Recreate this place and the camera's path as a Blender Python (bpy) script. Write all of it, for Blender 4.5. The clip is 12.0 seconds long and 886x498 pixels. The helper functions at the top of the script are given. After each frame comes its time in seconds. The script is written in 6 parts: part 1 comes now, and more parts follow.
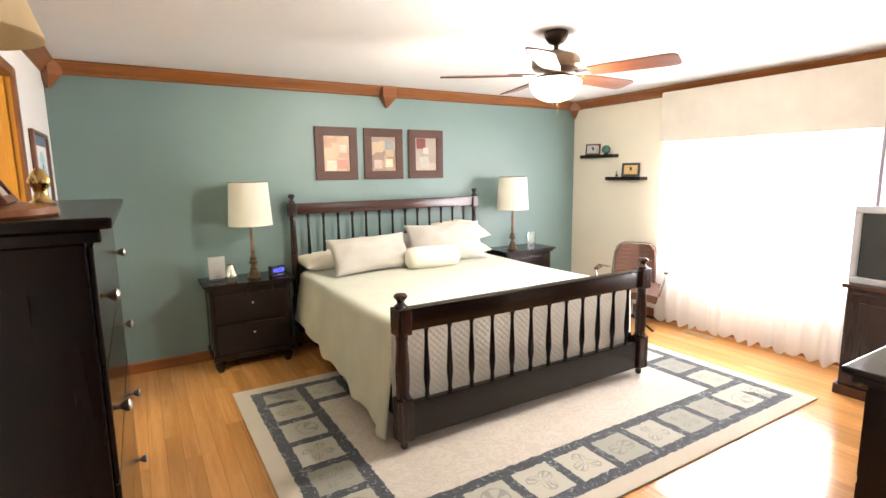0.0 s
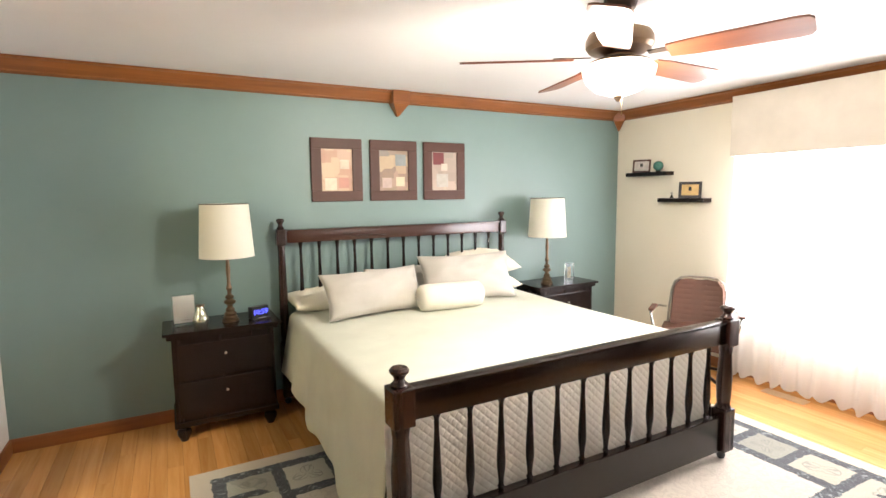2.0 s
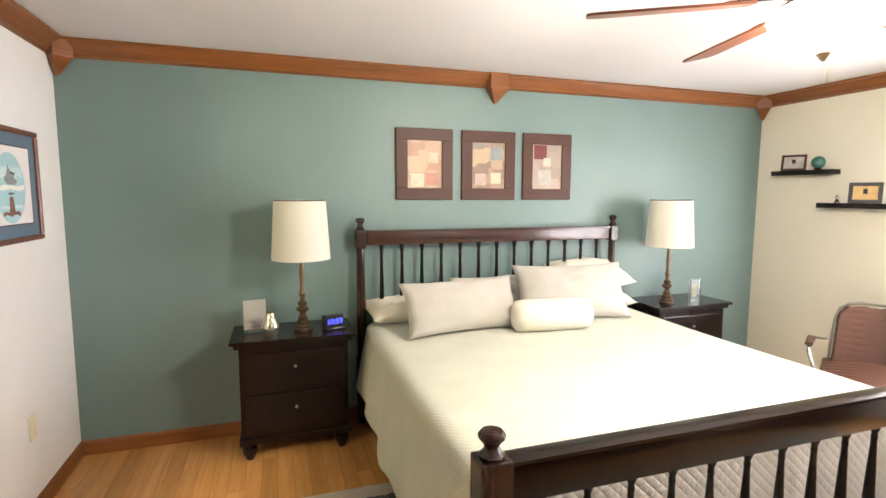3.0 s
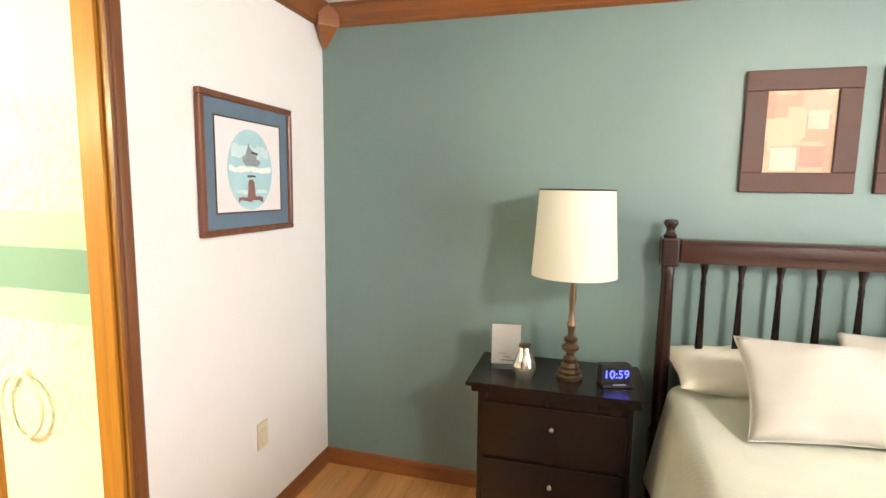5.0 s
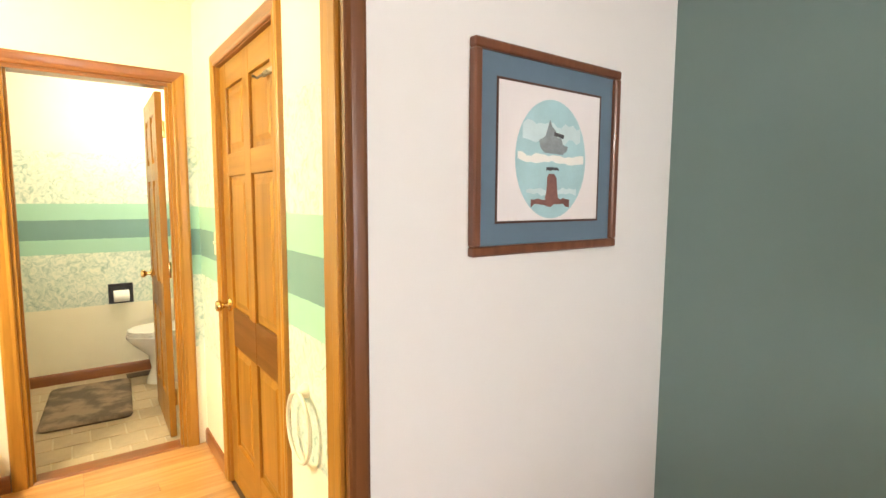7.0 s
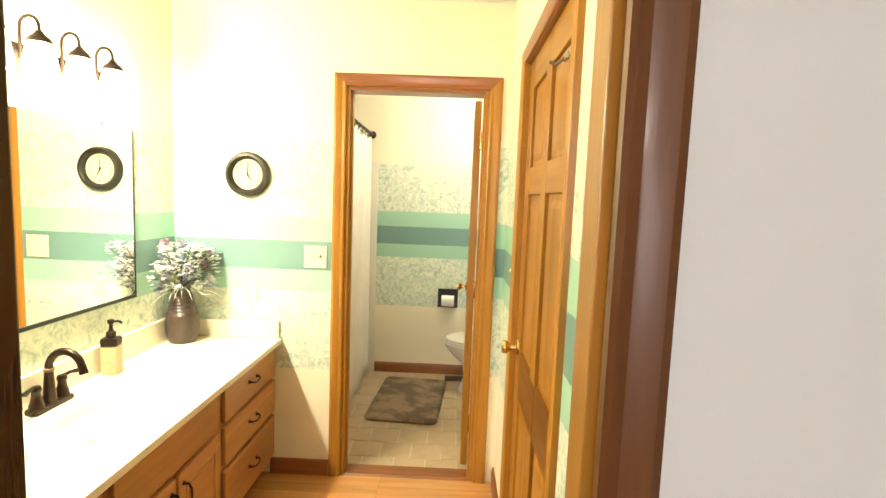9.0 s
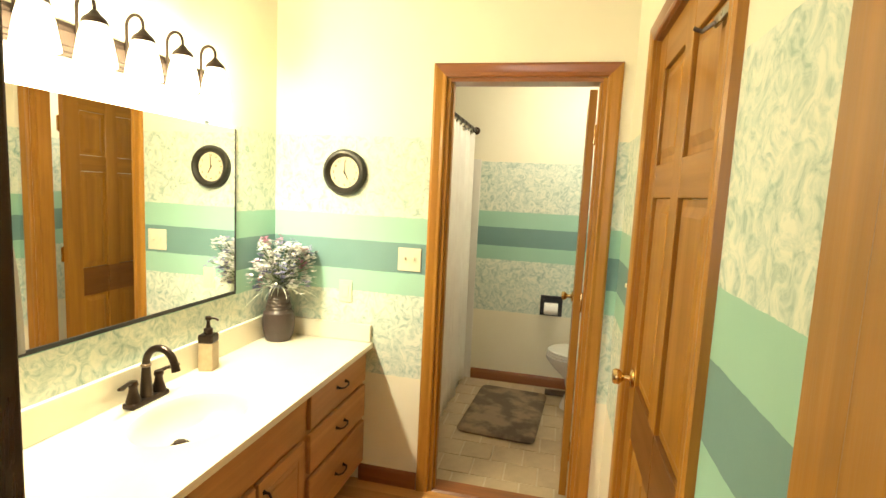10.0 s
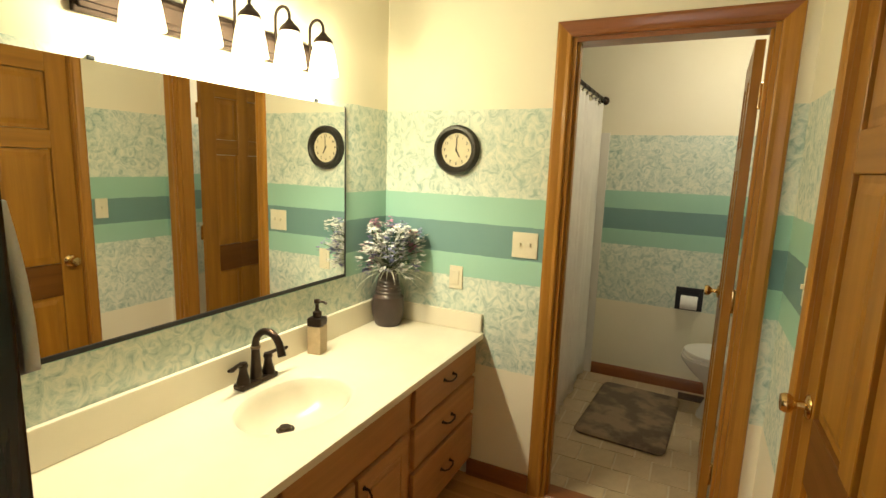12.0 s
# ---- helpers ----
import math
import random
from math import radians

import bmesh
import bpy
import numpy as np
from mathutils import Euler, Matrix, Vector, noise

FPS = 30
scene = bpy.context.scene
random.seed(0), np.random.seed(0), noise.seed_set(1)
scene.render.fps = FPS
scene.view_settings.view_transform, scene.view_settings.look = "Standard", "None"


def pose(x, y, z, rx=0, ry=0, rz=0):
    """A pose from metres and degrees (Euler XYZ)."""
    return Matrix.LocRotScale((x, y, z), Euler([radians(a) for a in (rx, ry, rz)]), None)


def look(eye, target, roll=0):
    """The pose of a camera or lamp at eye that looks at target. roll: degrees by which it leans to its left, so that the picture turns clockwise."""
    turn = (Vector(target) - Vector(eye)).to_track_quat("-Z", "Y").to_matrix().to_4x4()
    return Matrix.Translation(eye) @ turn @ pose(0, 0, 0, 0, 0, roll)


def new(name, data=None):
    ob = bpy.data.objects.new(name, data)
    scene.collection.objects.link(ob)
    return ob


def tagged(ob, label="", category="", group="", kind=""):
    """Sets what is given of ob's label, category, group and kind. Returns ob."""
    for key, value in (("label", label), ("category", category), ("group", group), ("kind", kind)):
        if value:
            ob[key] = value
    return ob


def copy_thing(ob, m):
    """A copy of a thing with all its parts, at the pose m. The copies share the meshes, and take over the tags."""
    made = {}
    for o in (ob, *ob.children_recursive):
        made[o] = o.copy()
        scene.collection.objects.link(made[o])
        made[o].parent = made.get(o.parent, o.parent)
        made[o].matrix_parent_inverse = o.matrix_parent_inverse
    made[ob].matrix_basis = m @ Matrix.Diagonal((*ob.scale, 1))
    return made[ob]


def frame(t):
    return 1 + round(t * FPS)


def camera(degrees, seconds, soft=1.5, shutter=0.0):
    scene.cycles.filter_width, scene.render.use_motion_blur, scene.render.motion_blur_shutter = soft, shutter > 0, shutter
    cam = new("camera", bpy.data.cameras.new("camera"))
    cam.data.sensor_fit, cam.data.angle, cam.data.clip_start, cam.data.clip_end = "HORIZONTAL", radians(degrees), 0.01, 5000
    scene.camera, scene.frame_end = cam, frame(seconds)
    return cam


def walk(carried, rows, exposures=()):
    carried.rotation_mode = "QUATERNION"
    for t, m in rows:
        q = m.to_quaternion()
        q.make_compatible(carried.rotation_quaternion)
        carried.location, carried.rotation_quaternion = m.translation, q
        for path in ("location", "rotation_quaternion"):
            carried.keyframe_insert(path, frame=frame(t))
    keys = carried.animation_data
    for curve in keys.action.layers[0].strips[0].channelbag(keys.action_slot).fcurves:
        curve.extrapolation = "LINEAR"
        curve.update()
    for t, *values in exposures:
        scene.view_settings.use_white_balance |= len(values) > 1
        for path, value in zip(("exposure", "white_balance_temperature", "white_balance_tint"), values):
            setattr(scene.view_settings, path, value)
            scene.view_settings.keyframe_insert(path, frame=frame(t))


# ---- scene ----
cam = camera(82.4, 12.0)
PATH = [
    (0, (0.485, 1.27, 1.524), (1.502, 2.967, 1.227), -0.8),
    (0.5, (0.594, 1.409, 1.522), (1.598, 3.114, 1.231), -1.2),
    (1, (0.704, 1.57, 1.52), (1.706, 3.28, 1.252), -1.2),
    (1.5, (0.811, 1.761, 1.523), (1.82, 3.472, 1.289), -0.9),
    (2, (0.928, 1.974, 1.521), (1.872, 3.724, 1.305), -0.7),
    (2.5, (1.026, 2.21, 1.52), (1.839, 4.025, 1.306), -0.2),
    (2.7, (1.059, 2.311, 1.518), (1.806, 4.154, 1.304), -0.0),
    (4.3, (1.293, 3.108, 1.483), (1.16, 5.091, 1.259), 0.6),
    (4.5, (1.301, 3.206, 1.482), (1.048, 5.176, 1.254), 0.8),
    (5, (1.278, 3.446, 1.474), (0.744, 5.358, 1.235), 0.8),
    (5.5, (1.216, 3.655, 1.468), (0.402, 5.464, 1.216), 0.9),
    (6, (1.13, 3.837, 1.456), (0.021, 5.484, 1.224), 1.1),
    (6.5, (1.042, 4.002, 1.433), (-0.354, 5.419, 1.226), 0.2),
    (7, (0.937, 4.127, 1.427), (-0.664, 5.309, 1.232), 0.3),
    (7.5, (0.814, 4.206, 1.435), (-0.951, 5.125, 1.235), 0.5),
    (7.7, (0.763, 4.231, 1.439), (-1.057, 5.037, 1.247), 0.7),
    (9.3, (0.318, 4.463, 1.508), (-1.664, 4.29, 1.305), 2.5),
    (9.5, (0.274, 4.461, 1.509), (-1.701, 4.218, 1.304), 2.7),
    (10, (0.17, 4.45, 1.517), (-1.767, 4.008, 1.29), 2.8),
    (10.5, (0.086, 4.443, 1.524), (-1.798, 3.823, 1.271), 2.5),
    (11, (0.021, 4.43, 1.524), (-1.811, 3.677, 1.248), 2.1),
    (11.5, (-0.013, 4.415, 1.522), (-1.808, 3.586, 1.219), 1.9),
    (12, (-0.036, 4.406, 1.515), (-1.805, 3.531, 1.188), 2.0),
]
EXPOSURES = [(0.0, 0.03), (2.5, -0.05), (4.5, 0.2), (5.5, 0.34), (6.0, 0.3), (6.5, 0.1), (7.0, -0.12), (7.5, -0.25), (8.5, -0.45), (9.5, -0.68), (10.5, -1.34), (11.2, -1.63), (12.0, -1.88)]
walk(cam, [(t, look(eye, target, roll)) for t, eye, target, roll in PATH], EXPOSURES)

# ---- light ----
world = bpy.data.worlds.new("world")
scene.world = world
world.use_nodes = True
wn, wl = world.node_tree.nodes, world.node_tree.links
sky = wn.new("ShaderNodeTexSky")
sky.sky_type = "NISHITA"
sky.sun_disc = False
sky.sun_elevation, sky.sun_rotation = radians(48), radians(-60)
wn["Background"].inputs["Strength"].default_value = 0.12
wl.new(sky.outputs["Color"], wn["Background"].inputs["Color"])


def area_lamp(name, m, sx, sy, watts, color):
    data = bpy.data.lights.new(name, "AREA")
    data.shape, data.size, data.size_y, data.energy, data.color = "RECTANGLE", sx, sy, watts, color
    ob = new(name, data)
    ob.matrix_world = m
    return ob


def down_lamp(name, place, watts, color, radius, cone):
    data = bpy.data.lights.new(name, "SPOT")
    data.energy, data.color, data.shadow_soft_size = watts, color, radius
    data.spot_size, data.spot_blend = radians(cone), 0.7
    ob = new(name, data)
    ob.location = place
    return ob


def point_lamp(name, place, watts, color, radius):
    data = bpy.data.lights.new(name, "POINT")
    data.energy, data.color, data.shadow_soft_size = watts, color, radius
    ob = new(name, data)
    ob.location = place
    return ob


WINDOW_WATTS, FAN_WATTS, VANITY_WATTS, TOILET_WATTS = 212, 160, 22, 50
area_lamp("window_daylight", look((5.10, 3.63, 1.2), (0, 3.63, 1.2)), 1.7, 1.3, WINDOW_WATTS, (0.97, 0.95, 1.0))
for k in range(3):
    a = radians(50 + 120 * k)
    point_lamp("fan_bulb", (2.66 + 0.06 * math.cos(a), 3.58 + 0.06 * math.sin(a), 2.0), FAN_WATTS / 3, (1.0, 0.92, 0.82), 0.13)

# ---- materials ----
def material(name):
    m = bpy.data.materials.new(name)
    m.use_nodes = True
    return m, m.node_tree.nodes, m.node_tree.links, m.node_tree.nodes["Principled BSDF"]


def coords(n, l, scale, space="Object"):
    tc, mp = n.new("ShaderNodeTexCoord"), n.new("ShaderNodeMapping")
    l.new(tc.outputs[space], mp.inputs["Vector"])
    mp.inputs["Scale"].default_value = scale
    return mp.outputs["Vector"]


def noise_tex(n, l, vector, scale, detail=4.0, rough=0.55, distortion=0.0):
    t = n.new("ShaderNodeTexNoise")
    l.new(vector, t.inputs["Vector"])
    t.inputs["Scale"].default_value, t.inputs["Detail"].default_value = scale, detail
    t.inputs["Roughness"].default_value, t.inputs["Distortion"].default_value = rough, distortion
    return t.outputs["Fac"]


def ramp(n, l, fac, stops, constant=False):
    r = n.new("ShaderNodeValToRGB")
    l.new(fac, r.inputs["Fac"])
    if constant:
        r.color_ramp.interpolation = "CONSTANT"
    e = r.color_ramp.elements
    while len(e) < len(stops):
        e.new(0.5)
    for k, (p, c) in enumerate(stops):
        e[k].position, e[k].color = p, (*c, 1)
    return r.outputs["Color"]


def mix(n, l, fac, a, b, mode="MIX"):
    x = n.new("ShaderNodeMix")
    x.data_type, x.blend_type = "RGBA", mode
    for v, s in ((fac, 0), (a, 6), (b, 7)):
        if isinstance(v, (int, float)):
            x.inputs[s].default_value = v
        elif isinstance(v, tuple):
            x.inputs[s].default_value = (*v, 1)
        else:
            l.new(v, x.inputs[s])
    return x.outputs[2]


def calc(n, l, op, a, b=0.0, c=0.0):
    x = n.new("ShaderNodeMath")
    x.operation = op
    for k, v in enumerate((a, b, c)):
        if isinstance(v, (int, float)):
            x.inputs[k].default_value = v
        else:
            l.new(v, x.inputs[k])
    return x.outputs[0]


def bump(n, l, p, height, strength, distance=0.01):
    b = n.new("ShaderNodeBump")
    b.inputs["Strength"].default_value, b.inputs["Distance"].default_value = strength, distance
    l.new(height, b.inputs["Height"])
    l.new(b.outputs["Normal"], p.inputs["Normal"])


def shade(c, k):
    return tuple(min(1.0, v * k) for v in c)


def plain(name, color, rough, metal=0.0, vary=0.12, scale=6.0, fine=160.0, relief=0.06, spec=0.5, space="Object"):
    """A surface with broad and fine variation of tone, gloss and relief."""
    m, n, l, p = material(name)
    v = coords(n, l, (1, 1, 1), space)
    broad, tiny = noise_tex(n, l, v, scale), noise_tex(n, l, v, fine, 3)
    c = ramp(n, l, broad, [(0.3, shade(color, 1 - vary)), (0.7, shade(color, 1 + vary * 0.6))])
    c = mix(n, l, min(0.4, 0.25 * vary / 0.12), c, mix(n, l, tiny, shade(color, 0.8), shade(color, 1.12)))
    l.new(c, p.inputs["Base Color"])
    p.inputs["Metallic"].default_value = metal
    p.inputs["Specular IOR Level"].default_value = spec
    r = n.new("ShaderNodeMapRange")
    l.new(broad, r.inputs["Value"])
    r.inputs["To Min"].default_value, r.inputs["To Max"].default_value = max(0.02, rough - 0.07), min(1, rough + 0.07)
    l.new(r.outputs["Result"], p.inputs["Roughness"])
    if relief:
        bump(n, l, p, tiny, relief, 0.004)
    return m


def wood(name, dark, light, rough, axis=2, scale=1.0, coat=0.0, per_object=False, relief=0.12, spec=0.5):
    """Wood with grain along the given axis of the object."""
    m, n, l, p = material(name)
    s = [26 * scale] * 3
    s[axis] = 1.5 * scale
    v = coords(n, l, tuple(s))
    if per_object:
        info, add = n.new("ShaderNodeObjectInfo"), n.new("ShaderNodeVectorMath")
        mul = calc(n, l, "MULTIPLY", info.outputs["Random"], 57.0)
        l.new(v, add.inputs[0])
        l.new(mul, add.inputs[1])
        v = add.outputs[0]
    grain = noise_tex(n, l, v, 1.0, 5, 0.6, 0.6)
    fine = noise_tex(n, l, v, 7.0, 3, 0.6)
    c = ramp(n, l, grain, [(0.28, dark), (0.5, tuple((a + b) / 2 for a, b in zip(dark, light))), (0.72, light)])
    c = mix(n, l, calc(n, l, "MULTIPLY", fine, 0.35), c, shade(dark, 0.7))
    if per_object:
        tone = n.new("ShaderNodeMapRange")
        l.new(info.outputs["Random"], tone.inputs["Value"])
        tone.inputs["To Min"].default_value, tone.inputs["To Max"].default_value = 0.80, 1.13
        hsv = n.new("ShaderNodeHueSaturation")
        l.new(tone.outputs["Result"], hsv.inputs["Value"])
        l.new(c, hsv.inputs["Color"])
        c = hsv.outputs["Color"]
    l.new(c, p.inputs["Base Color"])
    r = n.new("ShaderNodeMapRange")
    l.new(grain, r.inputs["Value"])
    r.inputs["To Min"].default_value, r.inputs["To Max"].default_value = rough + 0.06, max(0.03, rough - 0.05)
    l.new(r.outputs["Result"], p.inputs["Roughness"])
    p.inputs["Coat Weight"].default_value, p.inputs["Coat Roughness"].default_value = coat, 0.12
    p.inputs["Specular IOR Level"].default_value = spec
    bump(n, l, p, fine, relief, 0.002)
    return m


def cloth(name, color, weave=500.0, rough=0.9, fold=0.25, vary=0.06, quilt=0.0, through_light=0.0, relief=0.3):
    m, n, l, p = material(name)
    v = coords(n, l, (1, 1, 1))
    broad, fine = noise_tex(n, l, v, 5.0, 4), noise_tex(n, l, v, weave, 2)
    c = ramp(n, l, broad, [(0.3, shade(color, 1 - vary)), (0.7, shade(color, 1 + vary))])
    c = mix(n, l, calc(n, l, "MULTIPLY", fine, 0.2), c, shade(color, 0.75))
    l.new(c, p.inputs["Base Color"])
    p.inputs["Roughness"].default_value = rough
    p.inputs["Sheen Weight"].default_value = 0.15
    h = calc(n, l, "MULTIPLY", fine, 0.15)
    if quilt:
        sep = n.new("ShaderNodeSeparateXYZ")
        l.new(v, sep.inputs[0])
        a = calc(n, l, "ADD", sep.outputs[0], sep.outputs[2])
        b = calc(n, l, "SUBTRACT", sep.outputs[0], sep.outputs[2])
        a = calc(n, l, "ADD", a, sep.outputs[1])
        b = calc(n, l, "ADD", b, sep.outputs[1])
        w = [calc(n, l, "ABSOLUTE", calc(n, l, "SINE", calc(n, l, "MULTIPLY", q, math.pi / quilt))) for q in (a, b)]
        q = calc(n, l, "POWER", calc(n, l, "MULTIPLY", w[0], w[1]), 0.35)
        h = calc(n, l, "ADD", h, q)
    else:
        h = calc(n, l, "ADD", h, calc(n, l, "MULTIPLY", broad, fold))
    bump(n, l, p, h, relief if quilt else 0.35, 0.010)
    if through_light:
        t, x, out = n.new("ShaderNodeBsdfTranslucent"), n.new("ShaderNodeMixShader"), n["Material Output"]
        l.new(c, t.inputs["Color"])
        x.inputs[0].default_value = through_light
        l.new(p.outputs[0], x.inputs[1])
        l.new(t.outputs[0], x.inputs[2])
        l.new(x.outputs[0], out.inputs["Surface"])
    return m


def sheer(name, color, clear, diffuse):
    m, n, l, p = material(name)
    v = coords(n, l, (1, 1, 1))
    c = mix(n, l, noise_tex(n, l, v, 300.0, 2), shade(color, 0.92), color)
    d, t, g = n.new("ShaderNodeBsdfDiffuse"), n.new("ShaderNodeBsdfTranslucent"), n.new("ShaderNodeBsdfTransparent")
    a, b = n.new("ShaderNodeMixShader"), n.new("ShaderNodeMixShader")
    l.new(c, d.inputs["Color"])
    l.new(c, t.inputs["Color"])
    a.inputs[0].default_value, b.inputs[0].default_value = 1 - diffuse, clear
    l.new(d.outputs[0], a.inputs[1])
    l.new(t.outputs[0], a.inputs[2])
    l.new(a.outputs[0], b.inputs[1])
    l.new(g.outputs[0], b.inputs[2])
    l.new(b.outputs[0], n["Material Output"].inputs["Surface"])
    return m


def glow(name, color, strength):
    m, n, l, p = material(name)
    p.inputs["Base Color"].default_value = (*color, 1)
    p.inputs["Emission Color"].default_value = (*color, 1)
    p.inputs["Emission Strength"].default_value = strength
    p.inputs["Roughness"].default_value = 0.3
    return m


def glass(name, color=(1, 1, 1), rough=0.0, ior=1.45):
    m, n, l, p = material(name)
    p.inputs["Base Color"].default_value = (*color, 1)
    p.inputs["Transmission Weight"].default_value, p.inputs["Roughness"].default_value, p.inputs["IOR"].default_value = 1.0, rough, ior
    return m


def sponged(name, edges=(0.58, 0.997, 1.107, 1.255, 1.38, 1.765)):
    """Bathroom wall: cream below and above, sponged plaster bands and three painted stripes between."""
    m, n, l, p = material(name)
    geo, sep = n.new("ShaderNodeNewGeometry"), n.new("ShaderNodeSeparateXYZ")
    l.new(geo.outputs["Position"], sep.inputs[0])
    pos = geo.outputs["Position"]
    wob = calc(n, l, "MULTIPLY", calc(n, l, "SUBTRACT", noise_tex(n, l, pos, 30, 2), 0.5), 0.008)
    z = calc(n, l, "DIVIDE", calc(n, l, "ADD", sep.outputs[2], wob), 2.5)
    swirl = noise_tex(n, l, pos, 19, 6, 0.68, 1.8)
    cloud = noise_tex(n, l, pos, 4.5, 3)
    cream = mix(n, l, cloud, (0.80, 0.745, 0.57), (0.86, 0.81, 0.64))
    daub = ramp(n, l, swirl, [(0.34, (0.27, 0.40, 0.34)), (0.46, (0.55, 0.63, 0.53)), (0.60, (0.80, 0.80, 0.66))])
    daub = mix(n, l, calc(n, l, "MULTIPLY", cloud, 0.35), daub, (0.50, 0.62, 0.54))
    light = mix(n, l, cloud, (0.30, 0.53, 0.41), (0.34, 0.57, 0.45))
    deep = mix(n, l, cloud, (0.14, 0.265, 0.245), (0.17, 0.30, 0.28))
    c = cream
    for at, col in zip(edges, (daub, light, deep, light, daub, cream)):
        c = mix(n, l, calc(n, l, "GREATER_THAN", z, at / 2.5), c, col)
    l.new(c, p.inputs["Base Color"])
    p.inputs["Roughness"].default_value = 0.55
    bump(n, l, p, swirl, 0.12, 0.004)
    return m


WHITE_WALL = plain("white_wall_paint", (0.80, 0.785, 0.765), 0.6, vary=0.03, scale=2.0, fine=240, relief=0.05)
CREAM_WALL = plain("cream_wall_paint", (0.74, 0.685, 0.565), 0.6, vary=0.03, scale=2.0, fine=240, relief=0.05)
GREEN_WALL = plain("sage_green_wall_paint", (0.172, 0.248, 0.236), 0.42, vary=0.06, scale=1.6, fine=240, relief=0.05)
VALANCE_CLOTH = cloth("beige_valance_cloth", (0.61, 0.56, 0.48), fold=0.15)
CEILING_PAINT = plain("ceiling_paint", (0.76, 0.74, 0.735), 0.75, vary=0.03, scale=1.5, fine=120, relief=0.12)
SPONGED = sponged("sponged_wall_paint")
OAK_FLOOR = wood("oak_floor_boards", (0.46, 0.205, 0.056), (0.64, 0.335, 0.115), 0.20, axis=1, scale=0.9, coat=0.35, per_object=True, relief=0.05)
OAK_TRIM = wood("stained_oak_trim", (0.19, 0.060, 0.014), (0.31, 0.108, 0.027), 0.32, axis=0, coat=0.2)
OAK_TRIM_Y = wood("stained_oak_trim_y", (0.19, 0.060, 0.014), (0.31, 0.108, 0.027), 0.32, axis=1, coat=0.2)
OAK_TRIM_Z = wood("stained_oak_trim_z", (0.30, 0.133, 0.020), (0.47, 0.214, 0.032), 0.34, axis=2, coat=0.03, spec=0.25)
# brown casing legs on the bedroom side, with shade darkened into the colour
BED_TRIM_Z = wood("shaded_brown_trim", (0.13, 0.045, 0.014), (0.20, 0.075, 0.024), 0.34, axis=2, coat=0.1, spec=0.3)
DOOR_WOOD = wood("honey_oak_door", (0.24, 0.101, 0.011), (0.40, 0.181, 0.021), 0.34, axis=2, scale=0.6, coat=0.03, spec=0.25)
DOOR_LOCK_RAIL = wood("brown_oak_lock_rail", (0.115, 0.042, 0.006), (0.20, 0.075, 0.012), 0.36, axis=0, scale=0.6, coat=0.03, spec=0.25)
DOOR_RAIL = wood("honey_oak_door_rail", (0.24, 0.101, 0.011), (0.40, 0.181, 0.021), 0.34, axis=0, scale=0.6, coat=0.03, spec=0.25)
CABINET_WOOD = wood("vanity_oak", (0.34, 0.158, 0.050), (0.51, 0.255, 0.092), 0.38, axis=0, scale=0.7, coat=0.1)
DARK_WOOD = wood("espresso_wood", (0.007, 0.0038, 0.003), (0.014, 0.0065, 0.0045), 0.24, axis=0, scale=0.6, coat=0.12, relief=0.04, spec=0.3)
DARK_WOOD_Z = wood("espresso_wood_z", (0.007, 0.0038, 0.003), (0.014, 0.0065, 0.0045), 0.26, axis=2, scale=0.6, coat=0.05, relief=0.04, spec=0.25)
MAHOGANY = wood("mahogany_wood", (0.030, 0.0095, 0.006), (0.070, 0.021, 0.011), 0.24, axis=0, scale=0.6, coat=0.2, relief=0.04)
MAHOGANY_Z = wood("mahogany_wood_z", (0.017, 0.006, 0.004), (0.034, 0.011, 0.007), 0.26, axis=2, scale=0.6, coat=0.12, relief=0.04)
BLADE_WOOD = wood("cherry_blade", (0.13, 0.038, 0.017), (0.23, 0.075, 0.032), 0.35, axis=0, scale=0.8, coat=0.2)
FRAME_BROWN = plain("brown_frame", (0.078, 0.034, 0.023), 0.45, vary=0.15, scale=9, spec=0.3)
FRAME_WOOD = wood("reddish_frame_wood", (0.12, 0.038, 0.018), (0.22, 0.080, 0.036), 0.35, axis=2, coat=0.2)
BRONZE = plain("oil_rubbed_bronze", (0.045, 0.030, 0.022), 0.36, metal=0.85, vary=0.25, scale=20)
BRONZE_LIGHT = plain("brushed_bronze", (0.20, 0.135, 0.085), 0.34, metal=0.9, vary=0.2, scale=20)
BRASS = plain("brass", (0.72, 0.50, 0.20), 0.22, metal=1.0, vary=0.1, scale=20, relief=0.02)
CHROME = plain("chrome", (0.62, 0.62, 0.62), 0.16, metal=1.0, vary=0.08, scale=20, relief=0.02)
NICKEL = plain("brushed_nickel", (0.30, 0.275, 0.24), 0.3, metal=1.0, vary=0.1, scale=25)
BLACK = plain("black_plastic", (0.012, 0.012, 0.013), 0.35, vary=0.2, scale=30)
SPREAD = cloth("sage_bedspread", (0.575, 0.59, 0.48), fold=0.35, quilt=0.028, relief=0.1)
# same spread; end coloured paler to make up for light it faces away from
SPREAD_END = cloth("brightened_quilted_end", (0.83, 0.80, 0.73), quilt=0.042, relief=0.45)
SHAM = cloth("grey_beige_linen", (0.50, 0.475, 0.42), weave=380, fold=0.8)
CREAM_CLOTH = cloth("cream_cotton", (0.73, 0.69, 0.575), fold=0.6)
SHADE_CLOTH = cloth("cream_lampshade_cloth", (0.90, 0.88, 0.78), weave=420, fold=0.05, vary=0.02, through_light=0.35)
AMBER_SHADE = cloth("amber_lampshade_cloth", (0.72, 0.57, 0.33), weave=420, fold=0.05, through_light=0.3)
SHEER = sheer("white_sheer", (0.93, 0.91, 0.90), 0.16, 0.36)
